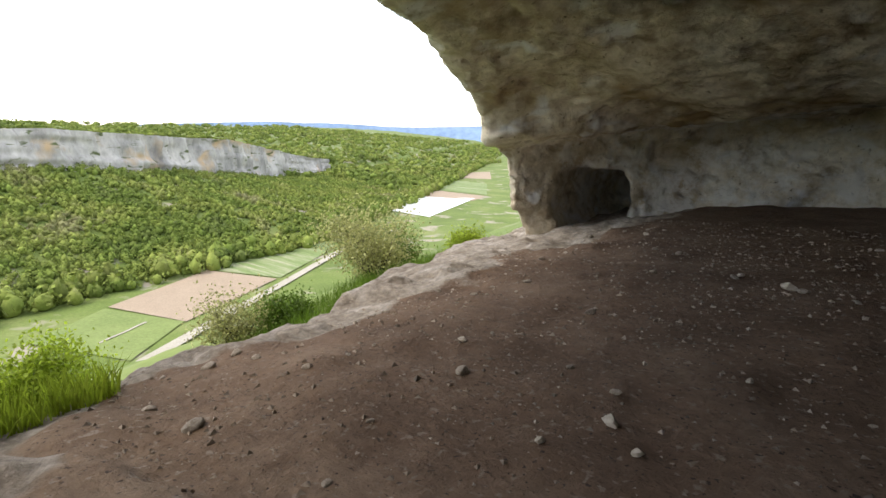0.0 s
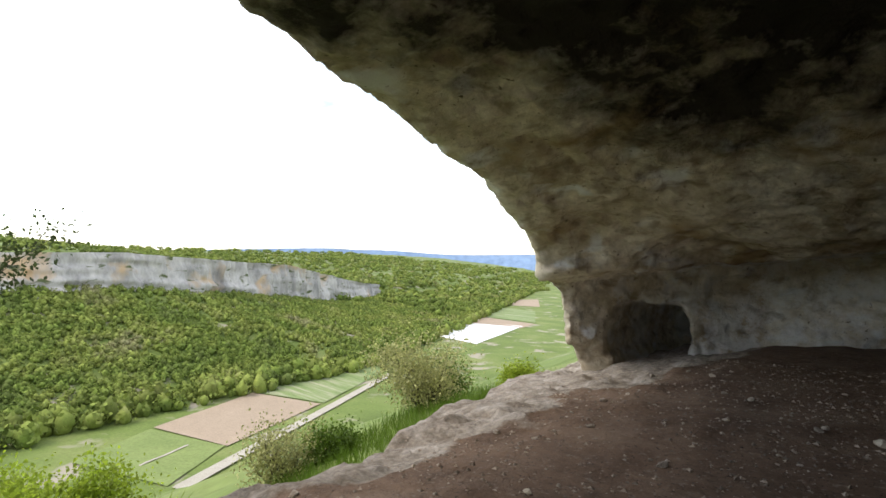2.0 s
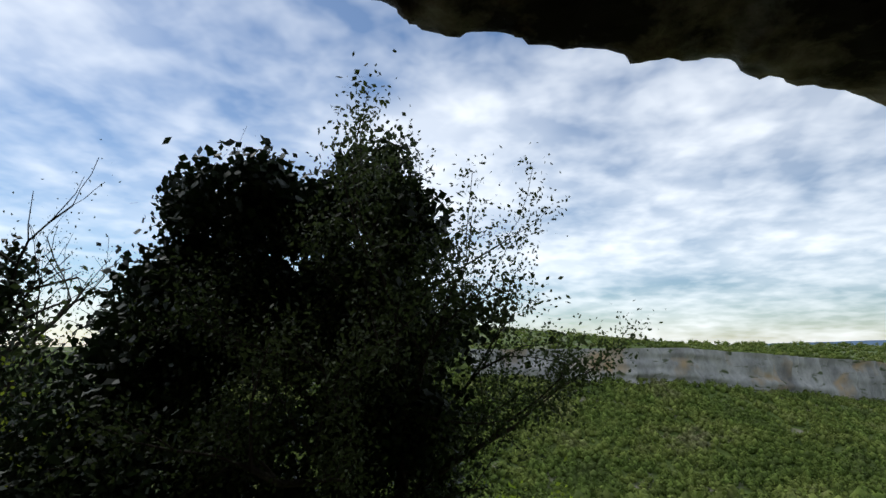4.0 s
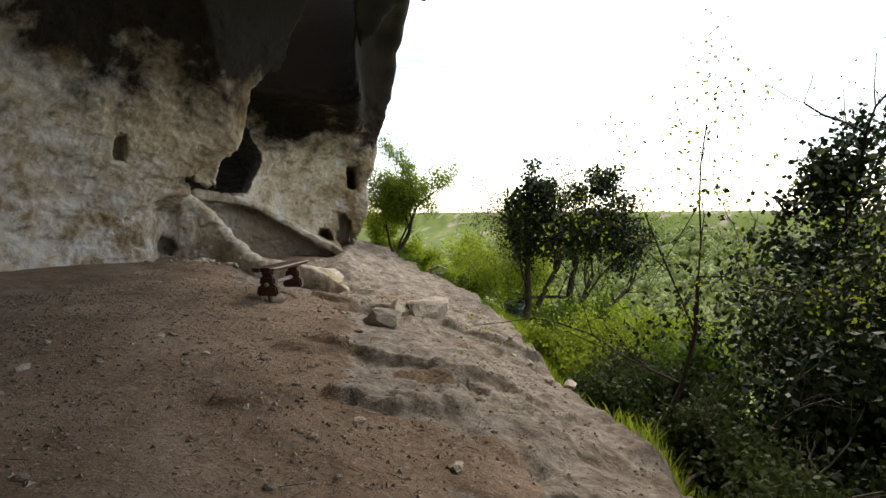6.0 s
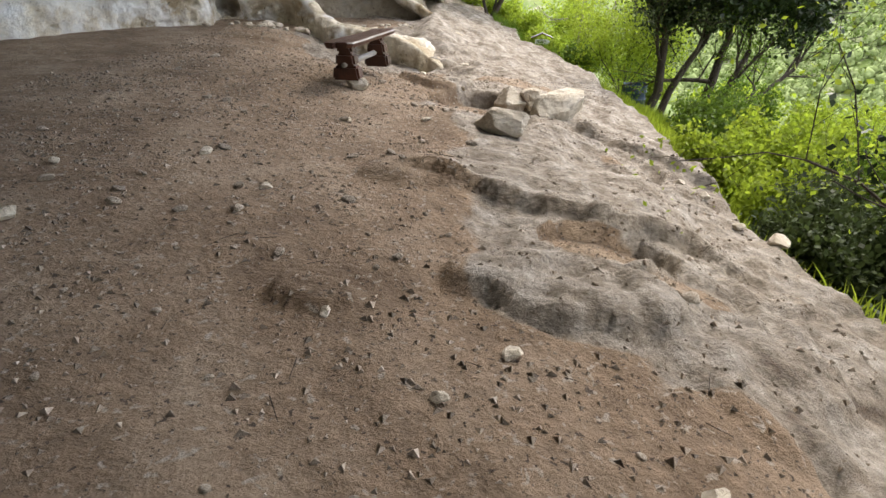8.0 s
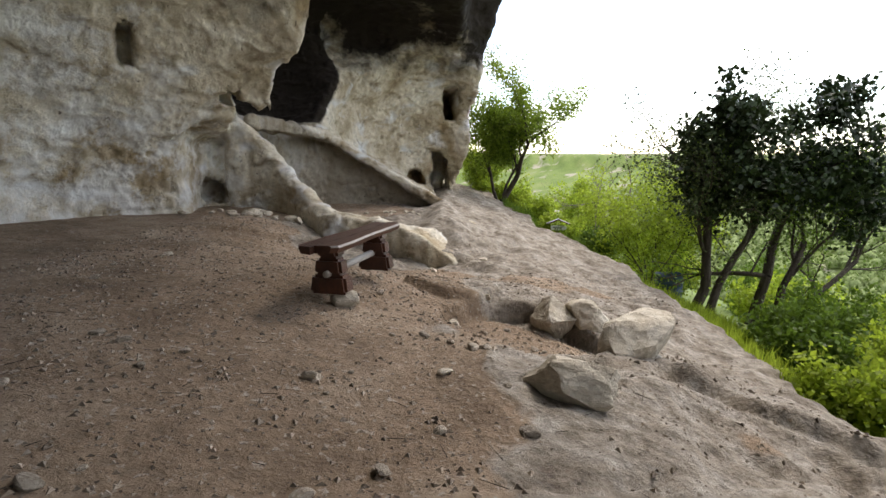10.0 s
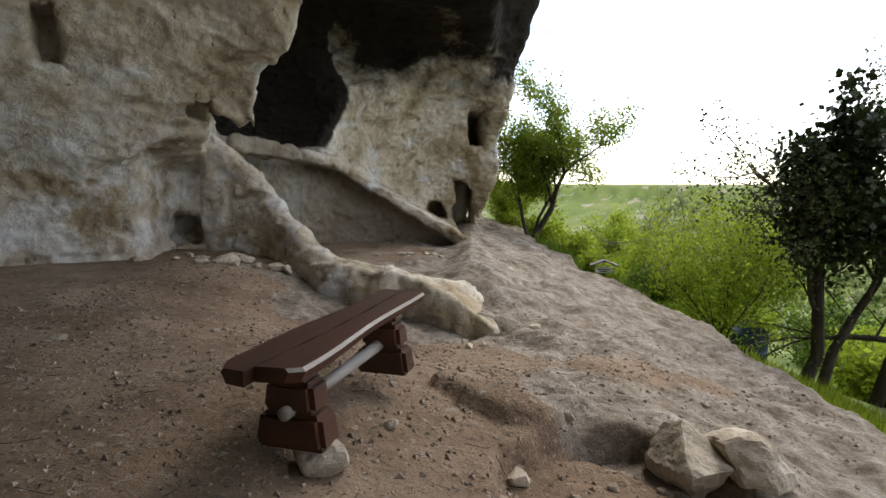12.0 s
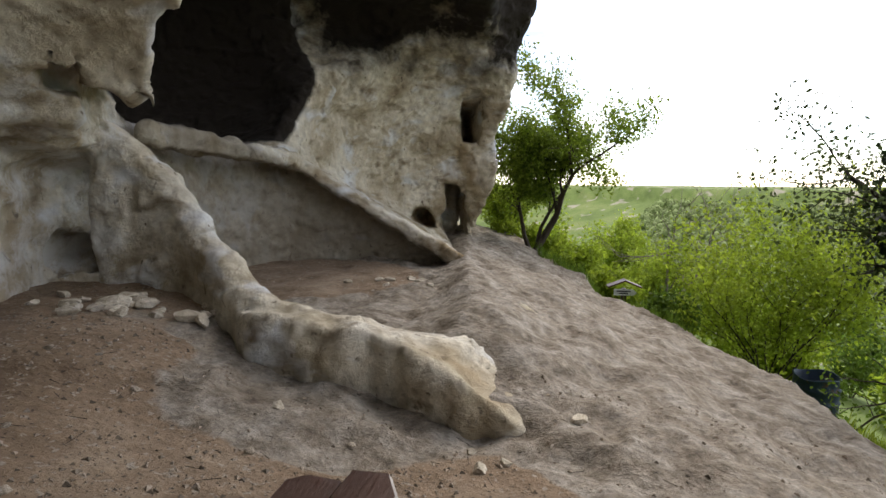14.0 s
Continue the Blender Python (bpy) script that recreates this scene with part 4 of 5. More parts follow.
def plant(name, label, category, base, trunks, depth=3, fan=0.7, up=0.4, leaves=30, spread=0.16, size=0.06, leaf=None, bark=None, seed=1, group="", ivy=(), top="crown"):
    """A tree or bush: trunks of (offset, direction, length, radius); ivy: extra leaf masses of (centre, radii, count)."""
    rng = np.random.RandomState(seed)
    root = new(name)
    root.location = base
    tips = []
    for off, d, length, r in trunks:
        segs = []
        grow(rng, segs, tips, off, d, length, r, depth, fan, up)
        v, f = tubes(segs)
        wood = raw("branch" if name == "dead_branch" else "stem" if category == "bush" else "trunk", v, f, bark or M_BARK)
        wood.parent = root
    tips = np.array(tips)
    if leaves:
        c = np.repeat(tips, leaves, 0) + rng.normal(size=(len(tips) * leaves, 3)) * spread
        v, f = leaf_cloud(rng, c, size)
        crown = raw(top, v, f, leaf or M_LEAF, smooth=False)
        crown.parent = root
    if ivy:
        cs = []
        for c, r, n in ivy:
            knots = rng.normal(size=(16, 3))
            knots *= (rng.uniform(0.2, 0.95, 16) / np.linalg.norm(knots, axis=1))[:, None]
            k = knots[rng.randint(0, 16, n)] + rng.normal(size=(n, 3)) * 0.17
            cs.append(np.array(c) + k * np.array(r))
        v, f = leaf_cloud(rng, np.concatenate(cs), 0.10, 0.85)
        coat = raw("ivy", v, f, M_LEAF_DARK, smooth=False)
        coat.parent = root
    return tagged(root, label, category, group)


def slope_z(x, y):
    return float(np.maximum(valley(np.array([x]), np.array([y]))[0], terrace(np.array([x]), np.array([y]))[0]))


def at_slope(x, y, sink=0.1):
    return (x, y, slope_z(x, y) - sink)


def clipped(base, seed, h=1.6, n=7, **kw):
    rng = np.random.RandomState(seed + 50)
    trunks = []
    for k in range(n):
        a = rng.uniform(0, 6.28)
        trunks.append(((0.1 * math.cos(a), 0.1 * math.sin(a), 0), (0.45 * math.cos(a), 0.45 * math.sin(a), 1), h * rng.uniform(0.35, 0.55), 0.016))
    return plant(kw.pop("name", "bush"), kw.pop("label", "leafy spring-green bush on the slope edge"), "bush", base, trunks, seed=seed, group=kw.pop("group", "bushes along the slope"), **kw)


# trees seen from the mouth of the grotto
plant("tree", "ivy-covered tree with dark leaf mass against the sky", "tree", at_slope(6.1, 1.4, 0.2),
      [((0, 0, 0), (0.05, -0.10, 1), 2.6, 0.17), ((0.1, -0.2, 0.2), (0.15, -0.42, 1), 2.5, 0.11), ((0.1, -0.2, 0.4), (0.1, -0.25, 1), 2.65, 0.10)],
      depth=3, fan=0.6, up=0.4, leaves=44, spread=0.11, size=0.046, leaf=M_LEAF_OLIVE, seed=3,
      ivy=[((0, 1.2, 4.3), (1.0, 1.3, 0.9), 6600), ((0, 2.2, 4.2), (1.0, 1.1, 1.0), 6000), ((0, 2.3, 3.0), (1.0, 1.0, 1.0), 5000), ((0, -0.5, 4.3), (1.0, 1.3, 0.9), 5600), ((0, 1.5, 2.9), (1.0, 1.0, 0.9), 5600), ((0, -0.2, 3.0), (0.9, 1.3, 1.1), 6400), ((0, 0.5, 1.8), (0.9, 1.1, 1.3), 6400), ((0, -0.9, 2.0), (0.7, 0.8, 0.8), 1600), ((0, 1.3, 5.3), (0.9, 0.85, 0.75), 4200), ((0, 0.4, 5.4), (0.9, 0.85, 0.75), 4200), ((0, -0.6, 5.4), (0.9, 0.85, 0.75), 3000), ((0, 1.0, 4.2), (0.9, 0.85, 0.75), 4200), ((0, -0.2, 4.2), (0.9, 0.85, 0.75), 4200)])
plant("tree", "bare-branched tree with a dark ivy mass beside it", "tree", at_slope(7.0, 6.3, 0.2),
      [((0, 0, 0), (0.0, 0.1, 1), 4.0, 0.14), ((0.1, -0.2, 0.6), (0.2, -0.5, 1), 3.8, 0.08)], depth=3, fan=0.75, up=0.4, leaves=3, spread=0.15, size=0.045, leaf=M_LEAF_OLIVE, seed=8,
      ivy=[((0, 0.6, 4.9), (0.9, 0.9, 1.0), 2800), ((0, 0.9, 3.6), (0.9, 1.0, 1.0), 2600), ((0, 0.5, 2.2), (0.9, 1.2, 1.2), 2600)])
for k, (x, y, h, m) in enumerate(((10.0, -0.9, 2.9, M_LEAF_YELLOW), (5.4, 4.4, 4.4, M_LEAF_DARK), (6.4, 5.4, 4.8, M_LEAF_OLIVE), (6.2, 4.7, 5.0, M_LEAF_DARK), (5.0, 3.6, 3.2, M_LEAF_DARK), (6.4, 3.6, 4.0, M_LEAF_DARK), (9.2, 2.2, 2.0, M_LEAF_OLIVE), (8.0, 4.0, 1.8, M_LEAF_OLIVE), (11.0, 1.2, 2.4, M_LEAF), (12.0, -2.6, 2.4, M_LEAF_YELLOW), (8.6, -0.4, 1.5, M_LEAF_OLIVE), (7.6, 2.6, 1.6, M_LEAF_OLIVE))):
    clipped(at_slope(x, y), 20 + k, h, 8, depth=2, leaves=15, spread=0.20, size=0.095, leaf=m)
clipped(at_slope(10.3, -10.2), 31, 2.2, 12, depth=2, leaves=9, spread=0.22, size=0.075, leaf=M_LEAF_PALE, label="twiggy blossoming bush below the rock rim")
clipped(at_slope(11.4, -11.4), 32, 1.5, 9, depth=2, leaves=14, spread=0.22, size=0.09, leaf=M_LEAF, label="low green bush below the rock rim")
clipped(at_slope(9.6, -5.8), 33, 1.35, 8, depth=2, leaves=8, spread=0.18, size=0.06, leaf=M_LEAF_PALE, label="sparse twiggy sapling on the grassy slope")
clipped(at_slope(9.2, -6.8), 34, 0.6, 8, depth=2, leaves=15, spread=0.16, size=0.07, leaf=M_LEAF, label="round green bush on the grassy slope")
clipped(at_slope(7.0, -9.6), 35, 0.6, 7, depth=2, leaves=20, spread=0.12, size=0.05, leaf=M_LEAF_YELLOW, label="yellow-green bush beside the rock pillar")

# trees along the path to the cut doorway
plant("tree", "dark ivy-clad tree with several leaning trunks", "tree", at_slope(3.8, 13.5, 0.15),
      [((0, 0, 0), (0.12, 0.1, 1), 2.3, 0.11), ((0.35, 0.1, 0), (0.35, 0.1, 1), 2.3, 0.09)], depth=3, fan=0.7, up=0.35, leaves=12, spread=0.15, size=0.06, leaf=M_LEAF_OLIVE, seed=11, group="dark trees by the drum",
      ivy=[((0.2, 0.1, 2.9), (1.1, 1.1, 1.0), 3800), ((0.9, 0.2, 2.5), (1.0, 1.0, 0.7), 2600), ((0.5, 0.0, 3.8), (0.7, 0.7, 0.6), 1400)])
plant("tree", "dark ivy-clad tree with several leaning trunks", "tree", at_slope(5.2, 13.6, 0.15),
      [((0, 0, 0), (0.4, 0.1, 1), 2.0, 0.10), ((-0.25, 0.1, 0), (0.25, 0.1, 1), 2.4, 0.12), ((0.2, -0.1, 0), (0.6, 0, 1), 2.5, 0.09)], depth=3, fan=0.7, up=0.35, leaves=10, spread=0.15, size=0.06, leaf=M_LEAF, seed=12, group="dark trees by the drum",
      ivy=[((0.7, 0.1, 3.1), (1.3, 1.2, 1.0), 4000), ((1.5, 0.2, 2.7), (1.0, 1.0, 0.8), 2400), ((0.9, 0.0, 4.2), (0.8, 0.8, 0.7), 1600)])
plant("tree", "leaning tree with fresh green leaves at the rock foot", "tree", at_slope(0.75, 21.6, 0.1),
      [((0, 0, 0), (0.35, 0.1, 1), 2.3, 0.10), ((-0.1, 0, 0.1), (0.0, 0.2, 1), 1.7, 0.06), ((0.1, 0.1, 0.3), (0.5, 0.1, 1.0), 1.6, 0.05)], depth=3, fan=0.55, up=0.45, leaves=30, spread=0.15, size=0.085, leaf=M_LEAF_FRESH, seed=14)
plant("tree", "thin crooked tree with sparse leaves on the slope", "tree", at_slope(3.0, 4.9, 0.1),
      [((0, 0, 0), (0.08, 0.02, 1), 2.3, 0.034)], depth=3, fan=0.9, up=0.3, leaves=5, spread=0.12, size=0.04, leaf=M_LEAF_YELLOW, seed=16)
plant("tree", "bare tree with reaching grey branches", "tree", at_slope(6.8, 9.6, 0.1),
      [((0, 0, 0), (0.15, 0.1, 1), 2.8, 0.08), ((0.1, 0.1, 0), (0.55, 0.0, 1), 2.8, 0.06)], depth=3, fan=0.8, up=0.35, leaves=3, spread=0.12, size=0.045, leaf=M_LEAF_YELLOW, bark=M_DEAD, seed=17)
plant("tree", "bare dead branches reaching over the bushes", "tree", at_slope(3.2, 20.0, 0.1),
      [((0, 0, 0), (0.8, 0.0, 0.9), 2.2, 0.05), ((0.1, 0, 0), (0.2, 0.2, 1), 1.9, 0.05)], depth=3, fan=0.6, up=0.25, leaves=0, bark=M_DEAD, seed=18)
plant("tree", "many-stemmed shrub with yellow-green spring leaves", "bush", at_slope(4.4, 17.4, 0.1),
      [((0.12 * math.cos(a), 0.12 * math.sin(a), 0), (0.5 * math.cos(a), 0.5 * math.sin(a), 1), 1.75 + 0.3 * math.sin(3 * a), 0.018) for a in (0.2, 0.9, 1.7, 2.4, 3.1, 3.9, 4.6, 5.4)],
      depth=2, fan=0.5, up=0.4, leaves=26, spread=0.18, size=0.08, leaf=M_LEAF_YELLOW, seed=19)
rng = np.random.RandomState(41)
spots = [(3.0, 5.9, 1.0, 0), (3.3, 7.0, 1.1, 1), (2.9, 8.1, 0.8, 1), (4.0, 8.6, 1.5, 1), (3.6, 10.0, 1.1, 0), (4.6, 10.8, 1.5, 0), (5.4, 8.0, 1.8, 0), (6.2, 11.2, 1.7, 1), (7.4, 12.5, 2.2, 1), (8.4, 9.0, 2.4, 0),
         (6.8, 15.5, 1.9, 0), (5.6, 19.5, 1.8, 1), (3.4, 19.3, 1.2, 0), (2.5, 20.4, 1.2, 0), (2.0, 22.3, 1.5, 1), (1.3, 23.2, 1.9, 1), (4.4, 22.5, 2.2, 0), (6.5, 22.0, 2.4, 1), (8.5, 18.5, 2.4, 1), (9.5, 14.5, 2.4, 0), (3.6, 3.2, 1.1, 0), (4.2, 5.6, 1.6, 0), (3.0, 3.4, 0.7, 0), (3.4, 4.4, 1.0, 0), (2.9, 2.6, 0.8, 0), (3.6, 6.2, 1.2, 0),
         (0.4, 24.0, 2.2, 1), (10.5, 24.0, 3.0, 0), (12.0, 19.0, 3.0, 1), (7.5, 26.5, 3.0, 0), (4.0, 27.0, 3.0, 1)]
for k, (x, y, h, tint) in enumerate(spots):
    clipped(at_slope(x, y), 60 + k, h, 8, depth=2, leaves=17 if y < 14 else 13, spread=0.075 + 0.018 * h, size=(0.06 if y < 14 else 0.10) + 0.008 * h, leaf=(M_LEAF_OLIVE if y < 7.5 and x < 5 else M_LEAF, M_LEAF_YELLOW)[tint or (y > 14 and k % 3 > 0)])
# fallen dead branches on the slope
for k, (x, y, d) in enumerate(((2.75, 3.9, (0.6, 0.5, 0.15)), (3.3, 4.0, (0.2, -0.5, 0.45)), (3.1, 3.0, (0.7, 0.6, 0.3)), (3.8, 4.6, (-0.2, -0.6, 0.5)))):
    plant("dead_branch", "grey fallen branch lying on the slope", "branch", at_slope(x, y, 0.0), [((0, 0, 0.05), d, 1.1, 0.03)], depth=2, fan=0.7, up=0.1, leaves=0, bark=M_DEAD, seed=90 + k, group="fallen branches")


def grass(name, label, n, f, seed, h=0.25, mat=None):
    """Blades as narrow upright triangles, rooted on the slope; f gives a random root."""
    rng = np.random.RandomState(seed)
    P = np.array([f(rng) for _ in range(n)])
    z = np.maximum(valley(P[:, 0], P[:, 1]), terrace(P[:, 0], P[:, 1]))
    b = np.column_stack([P, z - 0.02])
    a = rng.uniform(0, 6.28, n)
    w = np.column_stack([np.cos(a), np.sin(a), 0 * a]) * 0.006
    t = b + np.column_stack([rng.normal(0, 0.25, n), rng.normal(0, 0.25, n), np.ones(n)]) * (h * rng.uniform(0.4, 1.2, n))[:, None]
    m = (b + t) / 2 + np.array((0, 0, 0.02))
    v = np.stack([b - w, b + w, m + w * 0.8, t, m - w * 0.8], 1).reshape(-1, 3)
    faces = np.arange(5 * n).reshape(n, 5)
    return tagged(raw(name, v, faces, mat or M_LEAF, smooth=False), label, "grass", kind="stuff")


def rim_spot(y0, y1, inner, outer):
    def f(rng):
        y = rng.uniform(y0, y1)
        return float(edge_x(y)) + rng.uniform(inner, outer), y
    return f


grass("grass", "tall fresh grass on the edge of the terrace", 9000, rim_spot(-2.0, 0.4, -0.3, 1.6), 1, 0.26, M_LEAF_YELLOW)
grass("grass", "grass and herbs along the rock edge", 9000, rim_spot(3.5, 13.0, 0.1, 1.5), 2, 0.22, M_LEAF_YELLOW)
grass("grass", "grass along the path below the rock ramp", 9000, rim_spot(15.5, 24.0, 0.0, 1.6), 3, 0.28)
grass("grass", "sparse grass below the southern rim", 6000, rim_spot(-11.0, -2.5, 0.4, 4.5), 4, 0.30)


# ---- woods of the valley, far off ----
def clumps(name, label, pts, radii, seed, mat, tall=1.1):
    bm = bmesh.new()
    bmesh.ops.create_icosphere(bm, subdivisions=1, radius=0.68)
    bm.verts.ensure_lookup_table()
    base = np.array([v.co for v in bm.verts], np.float32)
    faces = np.array([[v.index for v in f.verts] for f in bm.faces])
    bm.free()
    rng = np.random.RandomState(seed)
    kinds = []
    for k in range(8):
        s = 1 + 0.42 * fractal(base[:, 0] * 1.9 + 9 * k, base[:, 1] * 1.9, base[:, 2] * 1.9, 3)
        kinds.append(base * s[:, None])
    n = len(pts)
    turn = rng.uniform(0, 6.28, n)
    shapes = np.stack(kinds)[rng.randint(0, 8, n)]
    c, s = np.cos(turn)[:, None], np.sin(turn)[:, None]
    x = shapes[..., 0] * c - shapes[..., 1] * s
    y = shapes[..., 0] * s + shapes[..., 1] * c
    r = np.asarray(radii)[:, None]
    v = np.stack([pts[:, 0:1] + x * r, pts[:, 1:2] + y * r, pts[:, 2:3] + (shapes[..., 2] * tall + 0.6) * r], -1).reshape(-1, 3)
    f = faces[None] + (np.arange(n) * len(base))[:, None, None]
    ob = raw(name, v, f.reshape(-1, 3), mat)
    # sprays of foliage over each crown
    m = 30
    k = rng.normal(size=(n, m, 3))
    k /= np.linalg.norm(k, axis=2, keepdims=True)
    k[..., 2] = np.abs(k[..., 2] + 0.25) - 0.25
    lump = 1 + 0.22 * fractal(k[..., 0] * 1.7 + np.arange(n)[:, None] * 3.1, k[..., 1] * 1.7, k[..., 2] * 1.7, 2)
    c = np.stack([pts[:, 0:1], pts[:, 1:2], pts[:, 2:3] + 0.6 * r], -1) + k * np.array((1, 1, tall)) * (lump * r)[..., None]
    v, f = leaf_cloud(rng, c.reshape(-1, 3), np.repeat(np.asarray(radii) * 0.44, m), 0.75)
    tagged(raw("foliage", v, f, mat, smooth=False), label, "woods", kind="stuff")
    return tagged(ob, label, "woods", kind="stuff")


def scatter(n, seed, f, r0, r1):
    rng = np.random.RandomState(seed)
    uv = np.array([f(rng) for _ in range(n)])
    x, y = to_xy(uv[:, 0], uv[:, 1])
    return np.column_stack([x, y, valley(x, y)]), rng.uniform(r0, r1, n)


def on_slope(rng):
    u = rng.uniform(30, 330) if rng.rand() < 0.45 else rng.uniform(300, 1000)
    return u, float(foot_v(u)) + rng.uniform(0, 166)


def on_north(rng):
    u = rng.uniform(-330, 60)
    return u, float(foot_v(u)) + rng.uniform(-60, 166)


def on_plateau(rng):
    u = rng.uniform(100, 1100)
    return u, float(foot_v(u)) + 176 + rng.uniform(0, 1) ** 2 * 420


def on_far_hills(rng):
    u = rng.uniform(620, 2300)
    return u, float(foot_v(u)) + rng.uniform(0, 1) * 900


def on_river(rng):
    u = rng.uniform(120, 1300)
    return u, float(foot_v(u)) - rng.uniform(-14, 6)


clumps("woods", "dense spring-green woods on the far slope", *scatter(15000, 5, on_slope, 1.3, 2.9), 1, M_FOREST)
clumps("woods", "woods on the slope beyond the trees, paled for haze", *scatter(1800, 9, on_north, 3.0, 6.0), 4, M_FOREST_HAZE)
clumps("woods", "low scrub on the plateau", *scatter(1700, 6, on_plateau, 2.0, 4.5), 2, M_FOREST, 0.7)
clumps("woods", "lighter trees in a row along the river", *scatter(520, 7, on_river, 3.2, 6.2), 3, M_FOREST, 1.25)

clumps("woods", "dark woods on the distant hills", *scatter(2600, 16, on_far_hills, 4.0, 9.0), 6, M_FOREST, 0.7)

pu, pv = np.linspace(1150, 1230, 26), np.linspace(-10, -125, 26)
px, py = to_xy(pu, pv)
clumps("woods", "row of tall slender poplars in the valley", np.column_stack([px, py, np.full(26, -70.0)]), np.full(26, 3.4), 12, M_FOREST, 3.2)

# ---- things on the terrace ----
def ground_z(x, y):
    return float(terrace(np.array([x], float), np.array([y], float))[0])


def box(bm, size, m, bevel=0.0, taper=(1, 1)):
    made = bmesh.ops.create_cube(bm, size=1)["verts"]
    for v in made:
        k = 1 if v.co.z < 0 else 0
        v.co = Vector((v.co.x * size[0] * (taper[0] if k == 0 else 1), v.co.y * size[1] * (taper[1] if k == 0 else 1), v.co.z * size[2]))
    bmesh.ops.transform(bm, matrix=m, verts=made)
    if bevel:
        edges = list({e for v in made for e in v.link_edges})
        bmesh.ops.bevel(bm, geom=edges, offset=bevel, segments=2, affect="EDGES")


def boulder(bm, size, seed, rough=0.30, cuts=15):
    """An angular block: a ball cut flat by random planes, then roughened."""
    rng = np.random.RandomState(seed)
    bmesh.ops.create_icosphere(bm, subdivisions=4 if max(size) > 0.2 else 3, radius=1)
    planes = [(n / np.linalg.norm(n), rng.uniform(0.50, 0.78)) for n in rng.normal(size=(cuts, 3))]
    for v in bm.verts:
        p = np.array(v.co)
        for n, k in planes:
            o = p @ n - k
            if o > 0:
                p = p - n * o
        p = p * (1 + rough * 0.35 * noise.fractal(Vector(p * 2.2 + seed), 1.0, 2.1, 4))
        v.co = Vector(p * np.array(size) * 1.25)


def rock_at(name, x, y, size, seed, label, yaw=0.0, sink=0.25, tilt=(0, 0), group=""):
    bm = bmesh.new()
    boulder(bm, size, seed)
    ob = obj(name, bm, M_STONE, smooth=False)
    ob.matrix_world = pose(x, y, ground_z(x, y) + size[2] * (1 - sink) * 0.7, *tilt, yaw)
    return tagged(ob, label, "rock", group)


def bench():
    root = new("bench")
    x0, y0, x1, y1 = -1.67, 7.56, -1.32, 9.22
    yaw = math.degrees(math.atan2(-(x1 - x0), y1 - y0))
    cx, cy = (x0 + x1) / 2, (y0 + y1) / 2
    length = math.hypot(x1 - x0, y1 - y0)
    top = 0.66
    root.matrix_world = pose(cx, cy, top - 0.44, 0, 0, yaw)
    # two halves of a split log, with a wavy worn edge
    for side in (-1, 1):
        bm = bmesh.new()
        n = 26
        rings = []
        for k in range(n + 1):
            t = k / n
            y = (t - 0.5) * length + (0.03 * side if k in (0, n) else 0)
            outer = 0.165 + 0.018 * math.sin(t * 7 + side) + 0.03 * (0.5 - t) * (side > 0) - (0.05 if k in (0, n) else 0)
            sag = -0.014 * math.sin(math.pi * t) - 0.02 * t
            inner = 0.004 + 0.003 * math.sin(t * 31)
            xs = [inner, outer - 0.012, outer, outer - 0.02, inner]
            zs = [0.0, 0.004, -0.012, -0.055, -0.062]
            rings.append([bm.verts.new((side * a, y, 0.44 + b + sag)) for a, b in zip(xs, zs)])
        for a, b in zip(rings, rings[1:]):
            for k in range(5):
                f = bm.faces.new((a[k], a[(k + 1) % 5], b[(k + 1) % 5], b[k]))
                f.material_index = 1 if k == 1 and side > 0 else 0
        bm.faces.new(rings[0])
        bm.faces.new(rings[-1][::-1])
        bmesh.ops.recalc_face_normals(bm, faces=bm.faces)
        part("seat_plank", bm, (M_WOOD, M_RAWEDGE), root, "dark-stained split log with a worn pale edge", smooth=False)
    for y, gx in ((-0.52, 0.0), (0.46, 0.02)):
        for z, h, w in ((0.075, 0.16, 0.34), (0.225, 0.14, 0.25), (0.335, 0.085, 0.19)):
            bm = bmesh.new()
            box(bm, (w, 0.17, h), pose(gx, y, z), 0.025, (0.86, 0.92))
            part("leg_block", bm, M_WOOD, root, smooth=False)
    bm = bmesh.new()
    bmesh.ops.create_cone(bm, cap_ends=True, segments=12, radius1=0.035, radius2=0.03, depth=1.2, matrix=pose(0, -0.03, 0.17, 90, 0, 0))
    part("stretcher", bm, M_RAWEDGE, root, "thin bare pole between the legs")
    return tagged(root, "dark-stained split-log bench on stacked wooden legs", "bench")


bench()
rock_at("stone", -1.50, 7.84, (0.13, 0.10, 0.08), 3, "pale angular stone beside the bench leg", 20)
rock_at("boulder", 0.82, 7.5, (0.32, 0.27, 0.21), 7, "pale block of limestone lying on the ledge", 10, 0.3)
rock_at("rock_slab", 0.10, 6.39, (0.33, 0.15, 0.12), 12, "long pale slab of limestone lying on the rock", -22, 0.05)
rock_at("boulder", 0.38, 8.72, (0.26, 0.18, 0.20), 15, "rough upright boulder at the edge of the hollow", -30, 0.2, (12, 10))
rock_at("boulder", 0.72, 8.72, (0.23, 0.20, 0.16), 19, "grey boulder leaning beside another", 25, 0.2, (-8, 15))
rock_at("stone", -0.60, 8.45, (0.08, 0.07, 0.06), 23, "pale square stone in the sunken hollow", 12)
rock_at("stone", 1.12, 2.08, (0.12, 0.10, 0.10), 27, "brown stone lying in a small pit", 40)
